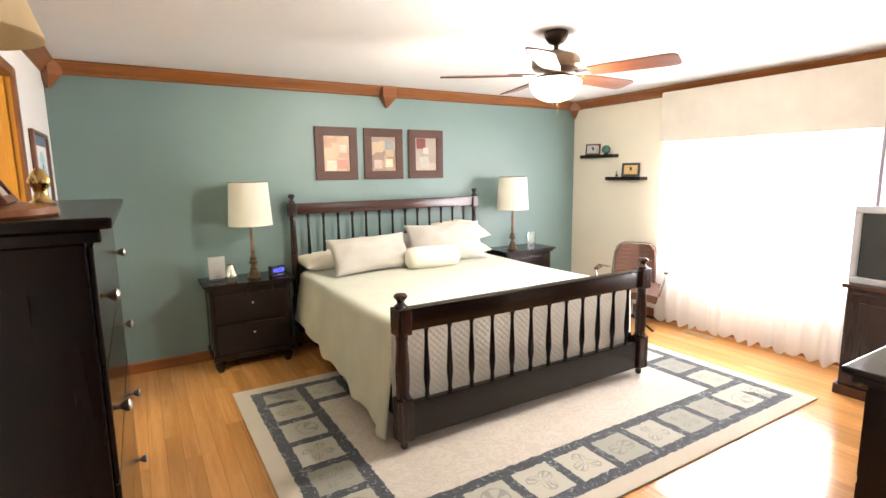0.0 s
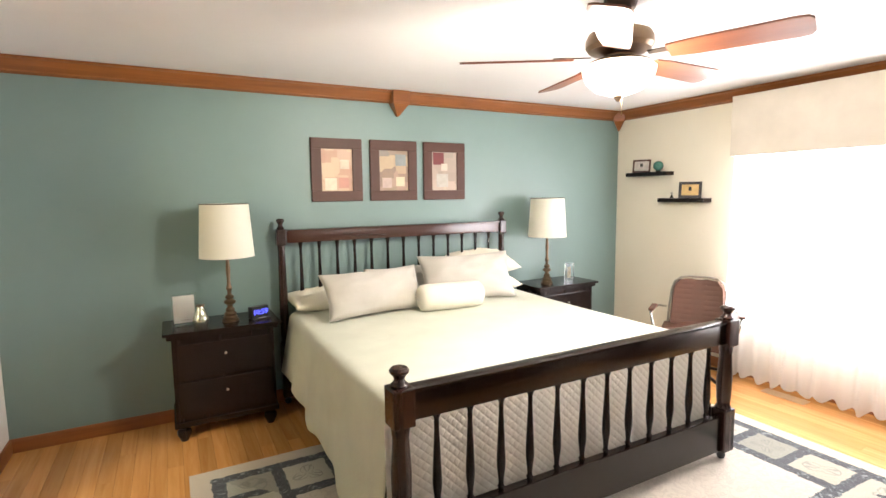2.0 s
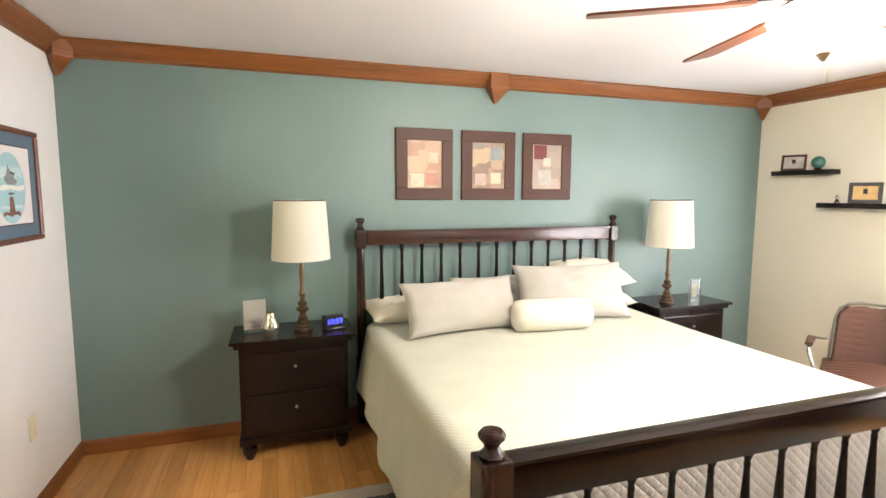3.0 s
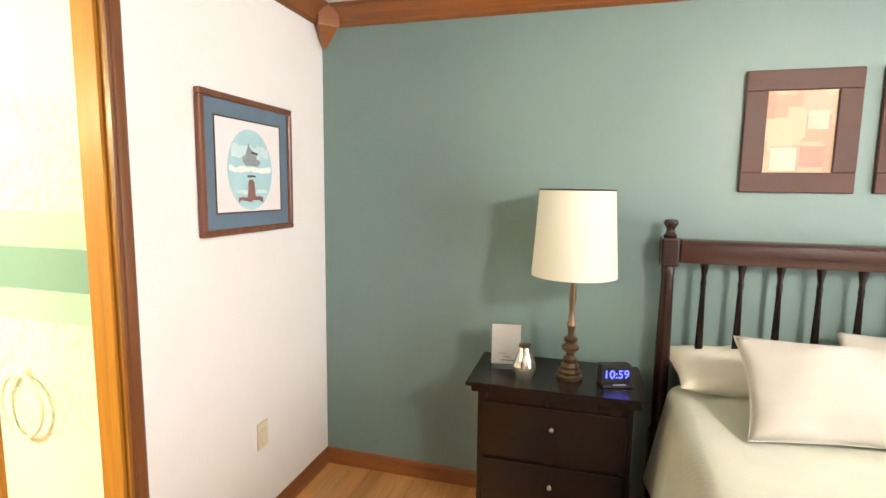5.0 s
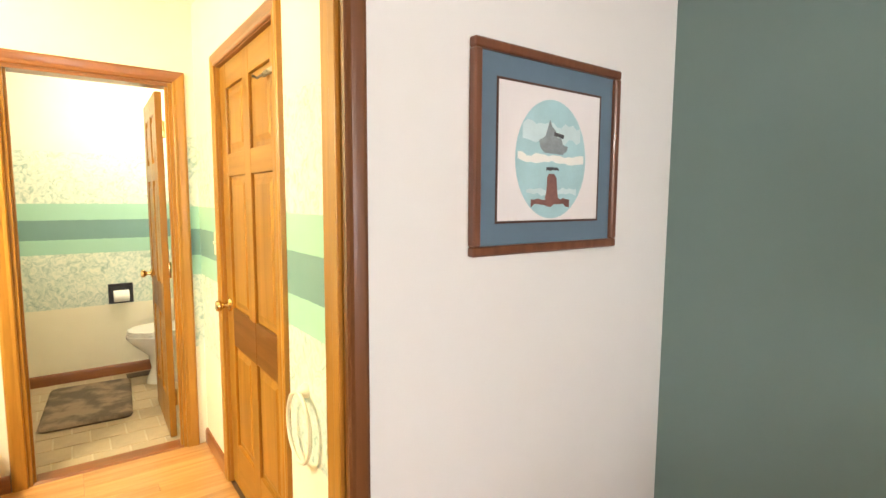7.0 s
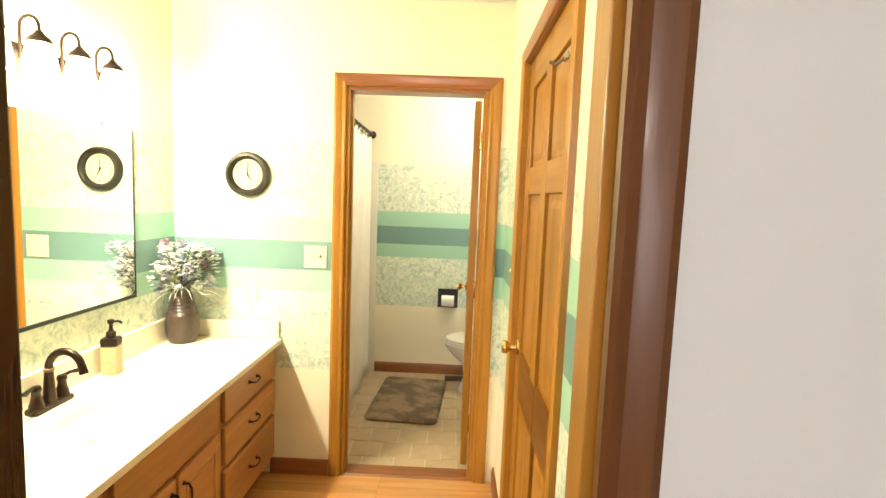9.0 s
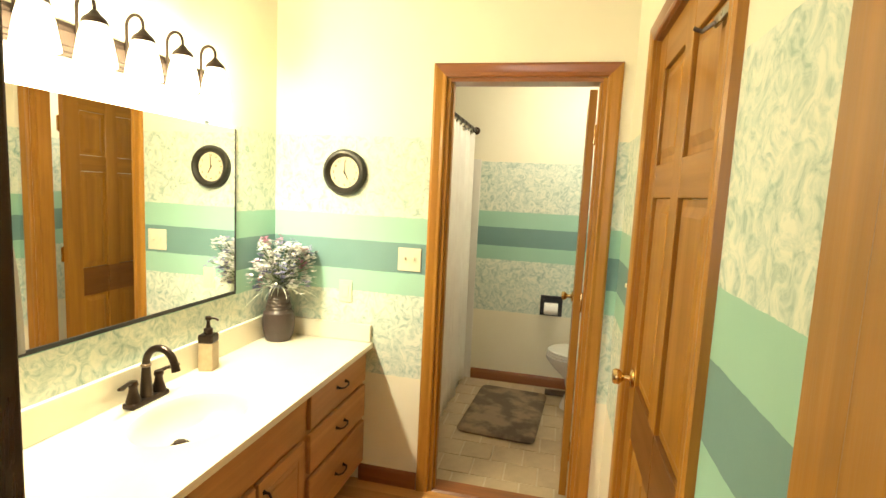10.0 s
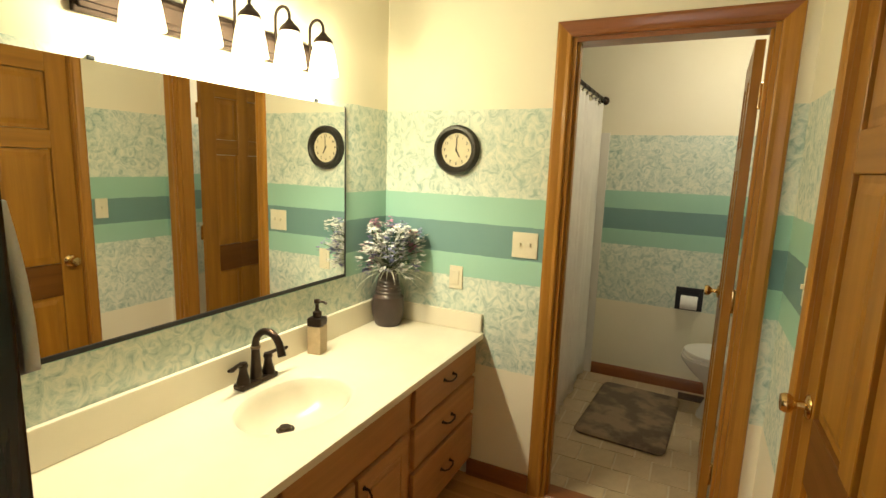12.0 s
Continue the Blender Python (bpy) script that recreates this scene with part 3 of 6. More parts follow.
# ---- doors ----
def panel_door(name, m, width, height, label, knob_x, hinge_x, brass_knob=True):
    """A six-panel door in the xz plane, its lower left corner at the origin, front towards -y."""
    t = thing(name, m, label, "door", kind="structure")
    d = 0.035
    st, mid = 0.105, 0.09
    pw = (width - 2 * st - mid) / 2
    rows = ((0.22, 0.72), (0.90, 1.52), (1.62, height - 0.11))
    for q in ((0, st), (width - st, width), (st + pw, st + pw + mid)):
        part("stile", box(q[0], q[1], 0, d, 0, height, 0.002, segs=1), DOOR_WOOD, t)
    for q in ((0, rows[0][0]), (rows[0][1], rows[1][0]), (rows[1][1], rows[2][0]), (rows[2][1], height)):
        lock = q[0] == rows[0][1]
        grain, note = (DOOR_LOCK_RAIL, "darker brown lock rail") if lock else (DOOR_RAIL, "")
        part("rail", box(st - 0.001, st + pw + 0.001, 0.0005, d - 0.0005, q[0], q[1], 0.002, segs=1), grain, t, note)
        part("rail", box(st + pw + mid - 0.001, width - st + 0.001, 0.0005, d - 0.0005, q[0], q[1], 0.002, segs=1), grain, t, note)
        if lock:
            part("rail", box(st + pw - 0.001, st + pw + mid + 0.001, -0.0005, d + 0.0005, q[0], q[1], 0.002, segs=1), grain, t, note)
    for z0, z1 in rows:
        for x0 in (st, st + pw + mid):
            b = bmesh.new()
            g = 0.002
            rings = []
            for inset, y in ((0.0, 0.012), (0.018, 0.012), (0.042, 0.004)):
                rings.append([b.verts.new(p) for p in ((x0 + g + inset, y, z0 + g + inset), (x0 + pw - g - inset, y, z0 + g + inset), (x0 + pw - g - inset, y, z1 - g - inset), (x0 + g + inset, y, z1 - g - inset))])
            rings = [[b.verts.new((v.co.x, d - v.co.y, v.co.z)) for v in r] for r in reversed(rings)] + rings
            for lo, hi in zip(rings, rings[1:]):
                for k in range(4):
                    b.faces.new((lo[k], lo[(k + 1) % 4], hi[(k + 1) % 4], hi[k]))
            b.faces.new(rings[0]), b.faces.new(rings[-1])
            bmesh.ops.recalc_face_normals(b, faces=b.faces)
            part("door_panel", b, DOOR_WOOD, t)
    for side, turn in ((0, 90), (d, -90)):
        b = lathe([(0.0, 0), (0.031, 0), (0.033, 0.003), (0.028, 0.009), (0.012, 0.012), (0.010, 0.030), (0.016, 0.036), (0.025, 0.046), (0.027, 0.056), (0.022, 0.066), (0.0, 0.069)], 20, m=pose(knob_x, side, 0.91, turn))
        part("door_knob", b, BRASS, t, "polished brass knob", smooth=40)
    for z in (0.24, 1.0, 1.80):
        b = box(hinge_x - 0.016, hinge_x + 0.016, -0.003, 0.004, z - 0.045, z + 0.045, 0.001)
        lathe([(0.0, z - 0.05), (0.006, z - 0.047), (0.006, z + 0.047), (0.0, z + 0.05)], 8, b, pose(hinge_x, -0.006, 0))
        part("hinge", b, BRASS, t, "brass hinge", smooth=30)
    return t


closet = panel_door("door_closet", pose(C0 + 0.004, BN + 0.012, 0.008), C1 - C0 - 0.008, TH - 0.014, "closed honey oak six-panel closet door", 0.06, C1 - C0 - 0.006)
# over-the-door hook near the hinge side
b = box(C1 - C0 - 0.16, C1 - C0 - 0.03, -0.012, -0.004, 1.865, 1.885, 0.002)
box(C1 - C0 - 0.045, C1 - C0 - 0.028, -0.010, -0.004, 1.72, 1.885, 0.002, b)
tube([(C1 - C0 - 0.15, -0.01, 1.875), (C1 - C0 - 0.16, -0.03, 1.86), (C1 - C0 - 0.165, -0.045, 1.868)], 0.005, 8, b)
whole("door_hook", b, NICKEL, "brushed nickel hook bracket on the closet door", "hook", smooth=30, at=pose(C0 + 0.004, BN + 0.012, 0))
panel_door("door_toilet", pose(BW - 0.148, T1 - 0.030, 0.012, 0, 0, 178.5), 0.68, TH - 0.034, "open honey oak six-panel door of the toilet", 0.615, 0.002)

# ---- window, curtain and valance ----
win = thing("window_1", pose(0, 0, 0), "wide window with white frame behind a sheer curtain", "window", kind="structure")
b = bmesh.new()
for q in ((WY0, WY0 + 0.05, WZ0, WZ1), (WY1 - 0.05, WY1, WZ0, WZ1), (WY0 + 0.05, WY1 - 0.05, WZ0, WZ0 + 0.05), (WY0 + 0.05, WY1 - 0.05, WZ1 - 0.05, WZ1)):
    box(EX + 0.10, EX + 0.15, q[0], q[1], q[2], q[3], 0.004, b)
part("window_frame", b, OFF_WHITE, win)
part("window_sill", box(EX - 0.02, EX + 0.10, WY0 + 0.002, WY1 - 0.002, WZ0 - 0.001, WZ0 + 0.02, 0.004), OFF_WHITE, win)
b = box(EX + 0.122, EX + 0.128, WY0 + 0.05, WY1 - 0.05, WZ0 + 0.05, WZ1 - 0.05)
pane = part("pane", b, CLEAR, win, "clear window pane")
pane.visible_shadow = False


def drape(u, v):
    """Gathered sheer: u along the rod, v from the hem up."""
    y = 2.77 + 1.69 * u
    wave = 0.016 * math.sin(u * 95 + 1.3 * math.sin(u * 17)) + 0.012 * math.sin(u * 41 + 2 * math.sin(v * 2))
    flare = 1.0 + 0.9 * (1 - v)
    hem = 0.035 + 0.018 * math.sin(u * 95 + 1.2) + 0.012 * math.sin(u * 37)
    return (4.935 + wave * flare * 0.75 - 0.03 * (1 - v) ** 2, y, hem + (1.84 - hem) * v)


whole("sheer_curtain", sheet(drape, 300, 18), SHEER, "white sheer curtain gathered across the bright window", "curtain", smooth=180)
val = thing("valance", pose(0, 0, 0), "cream padded valance board above the window", "valance")
part("valance_front", box(4.885, 4.905, 2.74, 4.48, 1.79, 2.255, 0.004), VALANCE_CLOTH, val)
part("valance_side", box(4.905, EX - 0.002, 2.74, 2.76, 1.79, 2.255, 0.003), VALANCE_CLOTH, val)
part("valance_side", box(4.905, EX - 0.002, 4.46, 4.48, 1.79, 2.255, 0.003), VALANCE_CLOTH, val)
part("valance_top", box(4.905, EX - 0.002, 2.76, 4.46, 2.235, 2.255), VALANCE_CLOTH, val)
whole("curtain_side_rail", box(4.915, 4.93, 2.735, 2.752, 0.02, 1.80, 0.003), PURPLE_TRIM, "slim grey-violet rail beside the curtain", "rail")

b = box(4.80, 4.90, 3.80, 4.10, 0.0, 0.006, 0.002)
for k in range(14):
    box(4.808, 4.892, 3.812 + 0.0205 * k, 3.822 + 0.0205 * k, 0.006, 0.009, 0, b)
whole("floor_vent", b, TAN_VENT, "tan metal floor vent below the curtain", "floor vent")


# ---- rug ----
RX0, RX1, RY0, RY1 = 0.935, 4.25, 2.72, 4.93


def rug_material():
    m, n, l, p = material("patterned_rug_pile")
    geo, sep = n.new("ShaderNodeNewGeometry"), n.new("ShaderNodeSeparateXYZ")
    pos = geo.outputs["Position"]
    l.new(pos, sep.inputs[0])
    wob = calc(n, l, "MULTIPLY", calc(n, l, "SUBTRACT", noise_tex(n, l, pos, 30, 5, 0.65), 0.5), 0.040)
    X, Y = calc(n, l, "ADD", sep.outputs[0], wob), calc(n, l, "ADD", sep.outputs[1], wob)
    dx = calc(n, l, "MINIMUM", calc(n, l, "SUBTRACT", X, RX0), calc(n, l, "SUBTRACT", RX1, X))
    dy = calc(n, l, "MINIMUM", calc(n, l, "SUBTRACT", Y, RY0), calc(n, l, "SUBTRACT", RY1, Y))
    d = calc(n, l, "MINIMUM", dx, dy)
    band = calc(n, l, "MULTIPLY", calc(n, l, "GREATER_THAN", d, 0.10), calc(n, l, "LESS_THAN", d, 0.47))
    # squares set in the band, each about 0.29 apart
    side = calc(n, l, "LESS_THAN", dy, dx)
    run = calc(n, l, "ADD", calc(n, l, "MULTIPLY", side, calc(n, l, "SUBTRACT", X, RX0)), calc(n, l, "MULTIPLY", calc(n, l, "SUBTRACT", 1.0, side), calc(n, l, "SUBTRACT", Y, RY0)))
    cell = calc(n, l, "DIVIDE", calc(n, l, "SUBTRACT", run, 0.145), 0.287)
    q = calc(n, l, "ABSOLUTE", calc(n, l, "SUBTRACT", calc(n, l, "FRACT", cell), 0.5))
    inb = calc(n, l, "LESS_THAN", calc(n, l, "ABSOLUTE", calc(n, l, "SUBTRACT", d, 0.285)), 0.117)
    sq = calc(n, l, "MULTIPLY", calc(n, l, "LESS_THAN", q, 0.40), inb)
    tone = n.new("ShaderNodeTexWhiteNoise")
    tone.noise_dimensions = "2D"
    comb = n.new("ShaderNodeCombineXYZ")
    l.new(calc(n, l, "FLOOR", cell), comb.inputs[0])
    l.new(side, comb.inputs[1])
    l.new(comb.outputs[0], tone.inputs["Vector"])
    # a woven sea or leaf motif in the middle of each square
    lx = calc(n, l, "MULTIPLY", calc(n, l, "SUBTRACT", calc(n, l, "FRACT", cell), 0.5), 0.287)
    ly = calc(n, l, "SUBTRACT", d, 0.285)
    away = calc(n, l, "SQRT", calc(n, l, "ADD", calc(n, l, "MULTIPLY", lx, lx), calc(n, l, "MULTIPLY", ly, ly)))
    turn = calc(n, l, "ADD", calc(n, l, "ARCTAN2", ly, lx), calc(n, l, "MULTIPLY", tone.outputs["Value"], 9.0))
    arms = calc(n, l, "ADD", calc(n, l, "FLOOR", calc(n, l, "MULTIPLY", calc(n, l, "FRACT", calc(n, l, "MULTIPLY", tone.outputs["Value"], 7.3)), 4.0)), 1.0)
    lobe = calc(n, l, "ABSOLUTE", calc(n, l, "COSINE", calc(n, l, "MULTIPLY", turn, calc(n, l, "MULTIPLY", arms, 0.5))))
    size = calc(n, l, "ADD", 0.022, calc(n, l, "MULTIPLY", lobe, 0.062))
    rimd = calc(n, l, "ABSOLUTE", calc(n, l, "SUBTRACT", away, size))
    vein = calc(n, l, "MULTIPLY", calc(n, l, "LESS_THAN", calc(n, l, "ABSOLUTE", calc(n, l, "SUBTRACT", lobe, 0.93)), 0.05), calc(n, l, "LESS_THAN", away, size))
    line = calc(n, l, "MULTIPLY", calc(n, l, "MAXIMUM", calc(n, l, "LESS_THAN", rimd, 0.0045), vein), 0.5)
    square = ramp(n, l, tone.outputs["Value"], [(0.0, (0.24, 0.235, 0.19)), (0.35, (0.32, 0.315, 0.26)), (0.7, (0.50, 0.475, 0.40)), (1.0, (0.42, 0.39, 0.31))])
    square = mix(n, l, line, square, (0.13, 0.14, 0.13))
    leaf = noise_tex(n, l, pos, 28, 3, 0.5, 1.5)
    navy = ramp(n, l, leaf, [(0.46, (0.014, 0.022, 0.036)), (0.59, (0.026, 0.040, 0.056)), (0.64, (0.20, 0.23, 0.24))])
    ghost = noise_tex(n, l, pos, 10, 2, 0.5, 2.0)
    gl = calc(n, l, "LESS_THAN", calc(n, l, "ABSOLUTE", calc(n, l, "SUBTRACT", ghost, 0.5)), 0.045)
    field = mix(n, l, noise_tex(n, l, pos, 5, 3), (0.52, 0.46, 0.385), (0.64, 0.58, 0.50))
    field = mix(n, l, calc(n, l, "MULTIPLY", gl, 0.30), field, (0.36, 0.32, 0.27))
    edge = mix(n, l, noise_tex(n, l, pos, 6, 3), (0.47, 0.41, 0.32), (0.56, 0.50, 0.40))
    c = mix(n, l, calc(n, l, "GREATER_THAN", d, 0.3), edge, field)
    c = mix(n, l, band, c, mix(n, l, sq, navy, square))
    pile = noise_tex(n, l, pos, 420, 2)
    c = mix(n, l, calc(n, l, "MULTIPLY", pile, 0.3), c, shade((0.3, 0.28, 0.25), 0.5))
    l.new(c, p.inputs["Base Color"])
    p.inputs["Roughness"].default_value = 0.95
    p.inputs["Sheen Weight"].default_value = 0.2
    bump(n, l, p, calc(n, l, "ADD", pile, calc(n, l, "MULTIPLY", sq, 0.5)), 0.5, 0.004)
    return m


whole("area_rug", box(RX0, RX1, RY0, RY1, 0.0005, 0.011, 0.004), rug_material(), "beige and navy area rug with a border of squares", "rug")


# ---- bed ----
bed = thing("bed", pose(0, 0, 0), "dark mahogany king bed with spindle headboard and footboard", "bed")


def bed_end(y, xl, xr, top, rail0, rail1, low0, low1, spindles, floor_z, m_rail, hw=0.045):
    slim = Matrix.Diagonal((hw / 0.045, hw / 0.045, 1, 1))
    for x in (xl, xr):
        b = box(x - hw, x + hw, y - hw, y + hw, rail0 - 0.015, rail1 + 0.005, 0.008)
        part("post_block", b, MAHOGANY_Z, bed)
        b = lathe([(0.030, low1 + 0.03), (0.043, low1 + 0.04), (0.034, low1 + 0.06), (0.038, low1 + 0.10), (0.040, (low1 + rail0) / 2), (0.032, rail0 - 0.06), (0.036, rail0 - 0.03), (0.030, rail0 - 0.015)], 20, m=pose(x, y, 0) @ slim)
        part("post_turning", b, MAHOGANY_Z, bed, smooth=40)
        b = box(x - hw, x + hw, y - hw, y + hw, floor_z + 0.055, low1 + 0.035, 0.008)
        part("post_foot", b, MAHOGANY_Z, bed)
        b = lathe([(0.0, floor_z + 0.001), (0.018, floor_z + 0.004), (0.024, floor_z + 0.024), (0.018, floor_z + 0.042), (0.026, floor_z + 0.05), (0.026, floor_z + 0.056)], 16, m=pose(x, y, 0))
        part("caster", b, BLACK, bed, "dark round caster foot", smooth=40)
        f = rail1 + 0.005
        b = lathe([(0.030, f), (0.036, f + 0.008), (0.024, f + 0.018), (0.020, f + 0.030), (0.026, f + 0.042), (0.037, f + 0.054), (0.038, f + 0.062), (0.030, f + 0.072), (0.0, f + 0.076)], 20, m=pose(x, y, 0) @ slim)
        part("finial", b, MAHOGANY_Z, bed, smooth=40)
    b = box(xl + 0.04, xr - 0.04, y - 0.022, y + 0.022, rail0, rail1 - 0.015, 0.005)
    prism([(y - 0.034, rail1 - 0.015), (y + 0.034, rail1 - 0.015), (y + 0.034, rail1 - 0.004), (y + 0.02, rail1), (y - 0.02, rail1), (y - 0.034, rail1 - 0.004)], "x", (xl + 0.04, xr - 0.04), b)
    part("top_rail", b, m_rail, bed, smooth=30)
    b = box(xl + 0.04, xr - 0.04, y - 0.022, y + 0.022, low0, low1, 0.005)
    part("lower_rail", b, m_rail, bed)
    mesh = None
    for k in range(spindles):
        x = xl + (xr - xl) * (k + 1) / (spindles + 1)
        s0, s1 = low1 - 0.005, rail0 + 0.005
        hgt = s1 - s0
        if mesh is None:
            b = lathe([(0.011, 0), (0.013, 0.02), (0.016, 0.026), (0.010, 0.036), (0.013, 0.07), (0.0185, 0.27 * hgt), (0.019, 0.34 * hgt), (0.014, 0.62 * hgt), (0.0095, 0.86 * hgt), (0.0115, 0.89 * hgt), (0.009, 0.92 * hgt), (0.016, hgt - 0.012), (0.017, hgt)], 14)
            ob = part("spindle", b, DARK_WOOD_Z, bed, smooth=40, at=pose(x, y, s0))
            mesh = ob.data
        else:
            ob = new("spindle", mesh)
            ob.parent = bed
            ob.matrix_basis = pose(x, y, s0)


FXL, FXR, FYB = 1.635, 3.60, 3.635
HXL, HXR, HYB = 1.618, 3.52, 5.685
bed_end(FYB, FXL, FXR, 0.90, 0.685, 0.815, 0.07, 0.275, 12, 0.011, DARK_WOOD)
bed_end(HYB, HXL, HXR, 1.35, 1.185, 1.282, 0.20, 0.42, 13, 0.0, MAHOGANY, 0.034)
for x0, x1 in ((1.62, 1.645), (3.53, 3.555)):
    part("side_rail", box(x0, x1, FYB + 0.04, HYB - 0.04, 0.17, 0.33, 0.004), DARK_WOOD, bed)
part("box_spring", box(1.665, 3.51, FYB + 0.11, HYB - 0.05, 0.25, 0.45, 0.02), OFF_WHITE, bed)
part("mattress", box(1.70, 3.475, FYB + 0.10, HYB - 0.06, 0.452, 0.678, 0.07, segs=3), OFF_WHITE, bed)

# the spread: a cross-section draped over the mattress and swept from foot to head
def spread_point(u, v):
    y = FYB + 0.075 + (HYB - 0.10 - FYB - 0.075) * v
    zt = 0.70 + 0.008 * math.sin(5 * v + 2) + 0.006 * math.sin(9 * u + 3 * v)
    xl, xr = 1.628, 3.545
    hem_l = 0.045 + 0.23 * v ** 0.8 + 0.014 * math.sin(40 * v)
    hem_r = 0.10 + 0.012 * math.sin(33 * v)
    r = 0.06
    if u < 0.3:
        k = u / 0.3
        z = hem_l + (zt - r - hem_l) * k
        flare = (1 - k) * (0.050 + 0.025 * (1 - v) ** 2)
        fold = (1 - k) * 0.018 * math.sin(26 * v + 1.5 * math.sin(7 * v)) + (1 - k) * 0.022 * math.sin(60 * v) * max(0, 1 - 6 * v)
        return (xl - flare - fold, y, z)
    if u > 0.7:
        k = (1 - u) / 0.3
        z = hem_r + (zt - r - hem_r) * k
        fold = (1 - k) * 0.016 * math.sin(24 * v + 2)
        return (xr + (1 - k) * 0.05 + fold, y, z)
    k = (u - 0.3) / 0.4
    if k < 0.08:
        a = k / 0.08 * math.pi / 2
        return (xl + r - r * math.cos(a), y, zt - r + r * math.sin(a))
    if k > 0.92:
        a = (1 - k) / 0.08 * math.pi / 2
        return (xr - r + r * math.cos(a), y, zt - r + r * math.sin(a))
    j = (k - 0.08) / 0.84
    return (xl + r + (xr - xl - 2 * r) * j, y, zt + 0.012 * math.sin(math.pi * j))


spread = thing("bedspread", pose(0, 0, 0), "pale sage quilted bedspread draped over the bed", "bedspread")
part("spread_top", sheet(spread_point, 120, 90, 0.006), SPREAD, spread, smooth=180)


def spread_foot(u, v):
    """The end that hangs behind the footboard."""
    x = 1.60 + 1.97 * u
    z = 0.14 + 0.56 * v
    return (x, FYB + 0.078 - 0.022 * (1 - v) + 0.008 * math.sin(30 * u + 2 * math.sin(8 * u)) * (1 - v), z - 0.02 * math.sin(math.pi * u) * (v < 0.01) - (0.06 * max(0, abs(u - 0.5) - 0.47) / 0.03) * v)


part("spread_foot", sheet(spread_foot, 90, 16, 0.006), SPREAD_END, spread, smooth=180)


def pillow(name, m, w, h, t, mat, label, corner=0.05, flange=0.0):
    """A soft cushion standing in the xz plane."""
    b = bmesh.new()
    nu, nv = 28, 20
    grids = []
    for side in (1, -1):
        g = []
        for i in range(nu + 1):
            row = []
            for j in range(nv + 1):
                u, v = 2 * i / nu - 1, 2 * j / nv - 1
                bow = 1 - 0.07 * (1 - abs(v) ** 2) * abs(u) ** 3
                bow2 = 1 - 0.10 * (1 - abs(u) ** 2) * abs(v) ** 3
                puff = max(0.0, (1 - abs(u) ** 2.6)) ** 0.55 * max(0.0, (1 - abs(v) ** 2.6)) ** 0.55
                wr = 0.10 * t * noise.noise(Vector((u * 2.4 + w * 9, v * 2.4, side * 3 + h * 5)))
                row.append(b.verts.new((u * w / 2 * bow, side * (t / 2 * puff + 0.002) + wr * puff * 2, h / 2 + v * h / 2 * bow2)))
            g.append(row)
        grids.append(g)
        for i in range(nu):
            for j in range(nv):
                b.faces.new((g[i][j], g[i + 1][j], g[i + 1][j + 1], g[i][j + 1]))
    bmesh.ops.remove_doubles(b, verts=b.verts, dist=0.0055)
    bmesh.ops.recalc_face_normals(b, faces=b.faces)
    if not flange:
        return whole(name, b, mat, label, "pillow", smooth=180, at=m)
    t = thing(name, m, label, "pillow")
    part("cover", b, mat, t, smooth=180)
    rim = []
    for q in range(96):
        s = 4 * q / 96
        k, e = int(s), 2 * (s - int(s)) - 1
        u, v = ((e, -1), (1, e), (-e, 1), (-1, -e))[k]
        rim.append((u * w / 2 * (1 - 0.07 * (1 - v * v) * abs(u) ** 3), 0, h / 2 + v * h / 2 * (1 - 0.10 * (1 - u * u) * abs(v) ** 3)))
    part("piping", tube(rim, 0.0028, 6, closed=True), mat, t, smooth=60)
    return t


pillow("pillow", pose(1.95, 5.46, 0.745, -82, 0, 6), 0.60, 0.36, 0.125, CREAM_CLOTH, "cream cotton bed pillow lying under the sham")
pillow("pillow", pose(2.50, 5.565, 0.70, -24, 0, 3), 0.56, 0.275, 0.14, SHAM, "grey-beige linen pillow leaning on the headboard")
pillow("pillow", pose(3.27, 5.42, 0.74, -80, 0, 0), 0.60, 0.40, 0.15, CREAM_CLOTH, "white cotton pillow at the bottom of a stack")
pillow("pillow", pose(3.28, 5.44, 0.885, -72, 0, 0), 0.58, 0.38, 0.15, CREAM_CLOTH, "white cotton pillow on top of a stack")
pillow("pillow_sham", pose(2.16, 5.155, 0.715, -33, -1, 3), 0.73, 0.335, 0.15, SHAM, "grey-beige linen sham leaning against a pillow", flange=1)
pillow("pillow_sham", pose(2.93, 5.22, 0.712, -28, -0.5, -8), 0.76, 0.385, 0.17, SHAM, "grey-beige linen sham leaning against stacked pillows", flange=1)
b = bmesh.new()
prof = [(0.0, -0.242), (0.03, -0.243), (0.07, -0.236), (0.088, -0.22), (0.094, -0.18), (0.095, 0.0), (0.094, 0.18), (0.088, 0.22), (0.07, 0.236), (0.03, 0.243), (0.0, 0.242)]
lathe(prof, 28, b)
whole("bolster_cushion", b, CREAM_CLOTH, "cream cylindrical bolster cushion lying on the bed", "cushion", smooth=60, at=pose(2.655, 5.07, 0.802, 0, 90, -6))


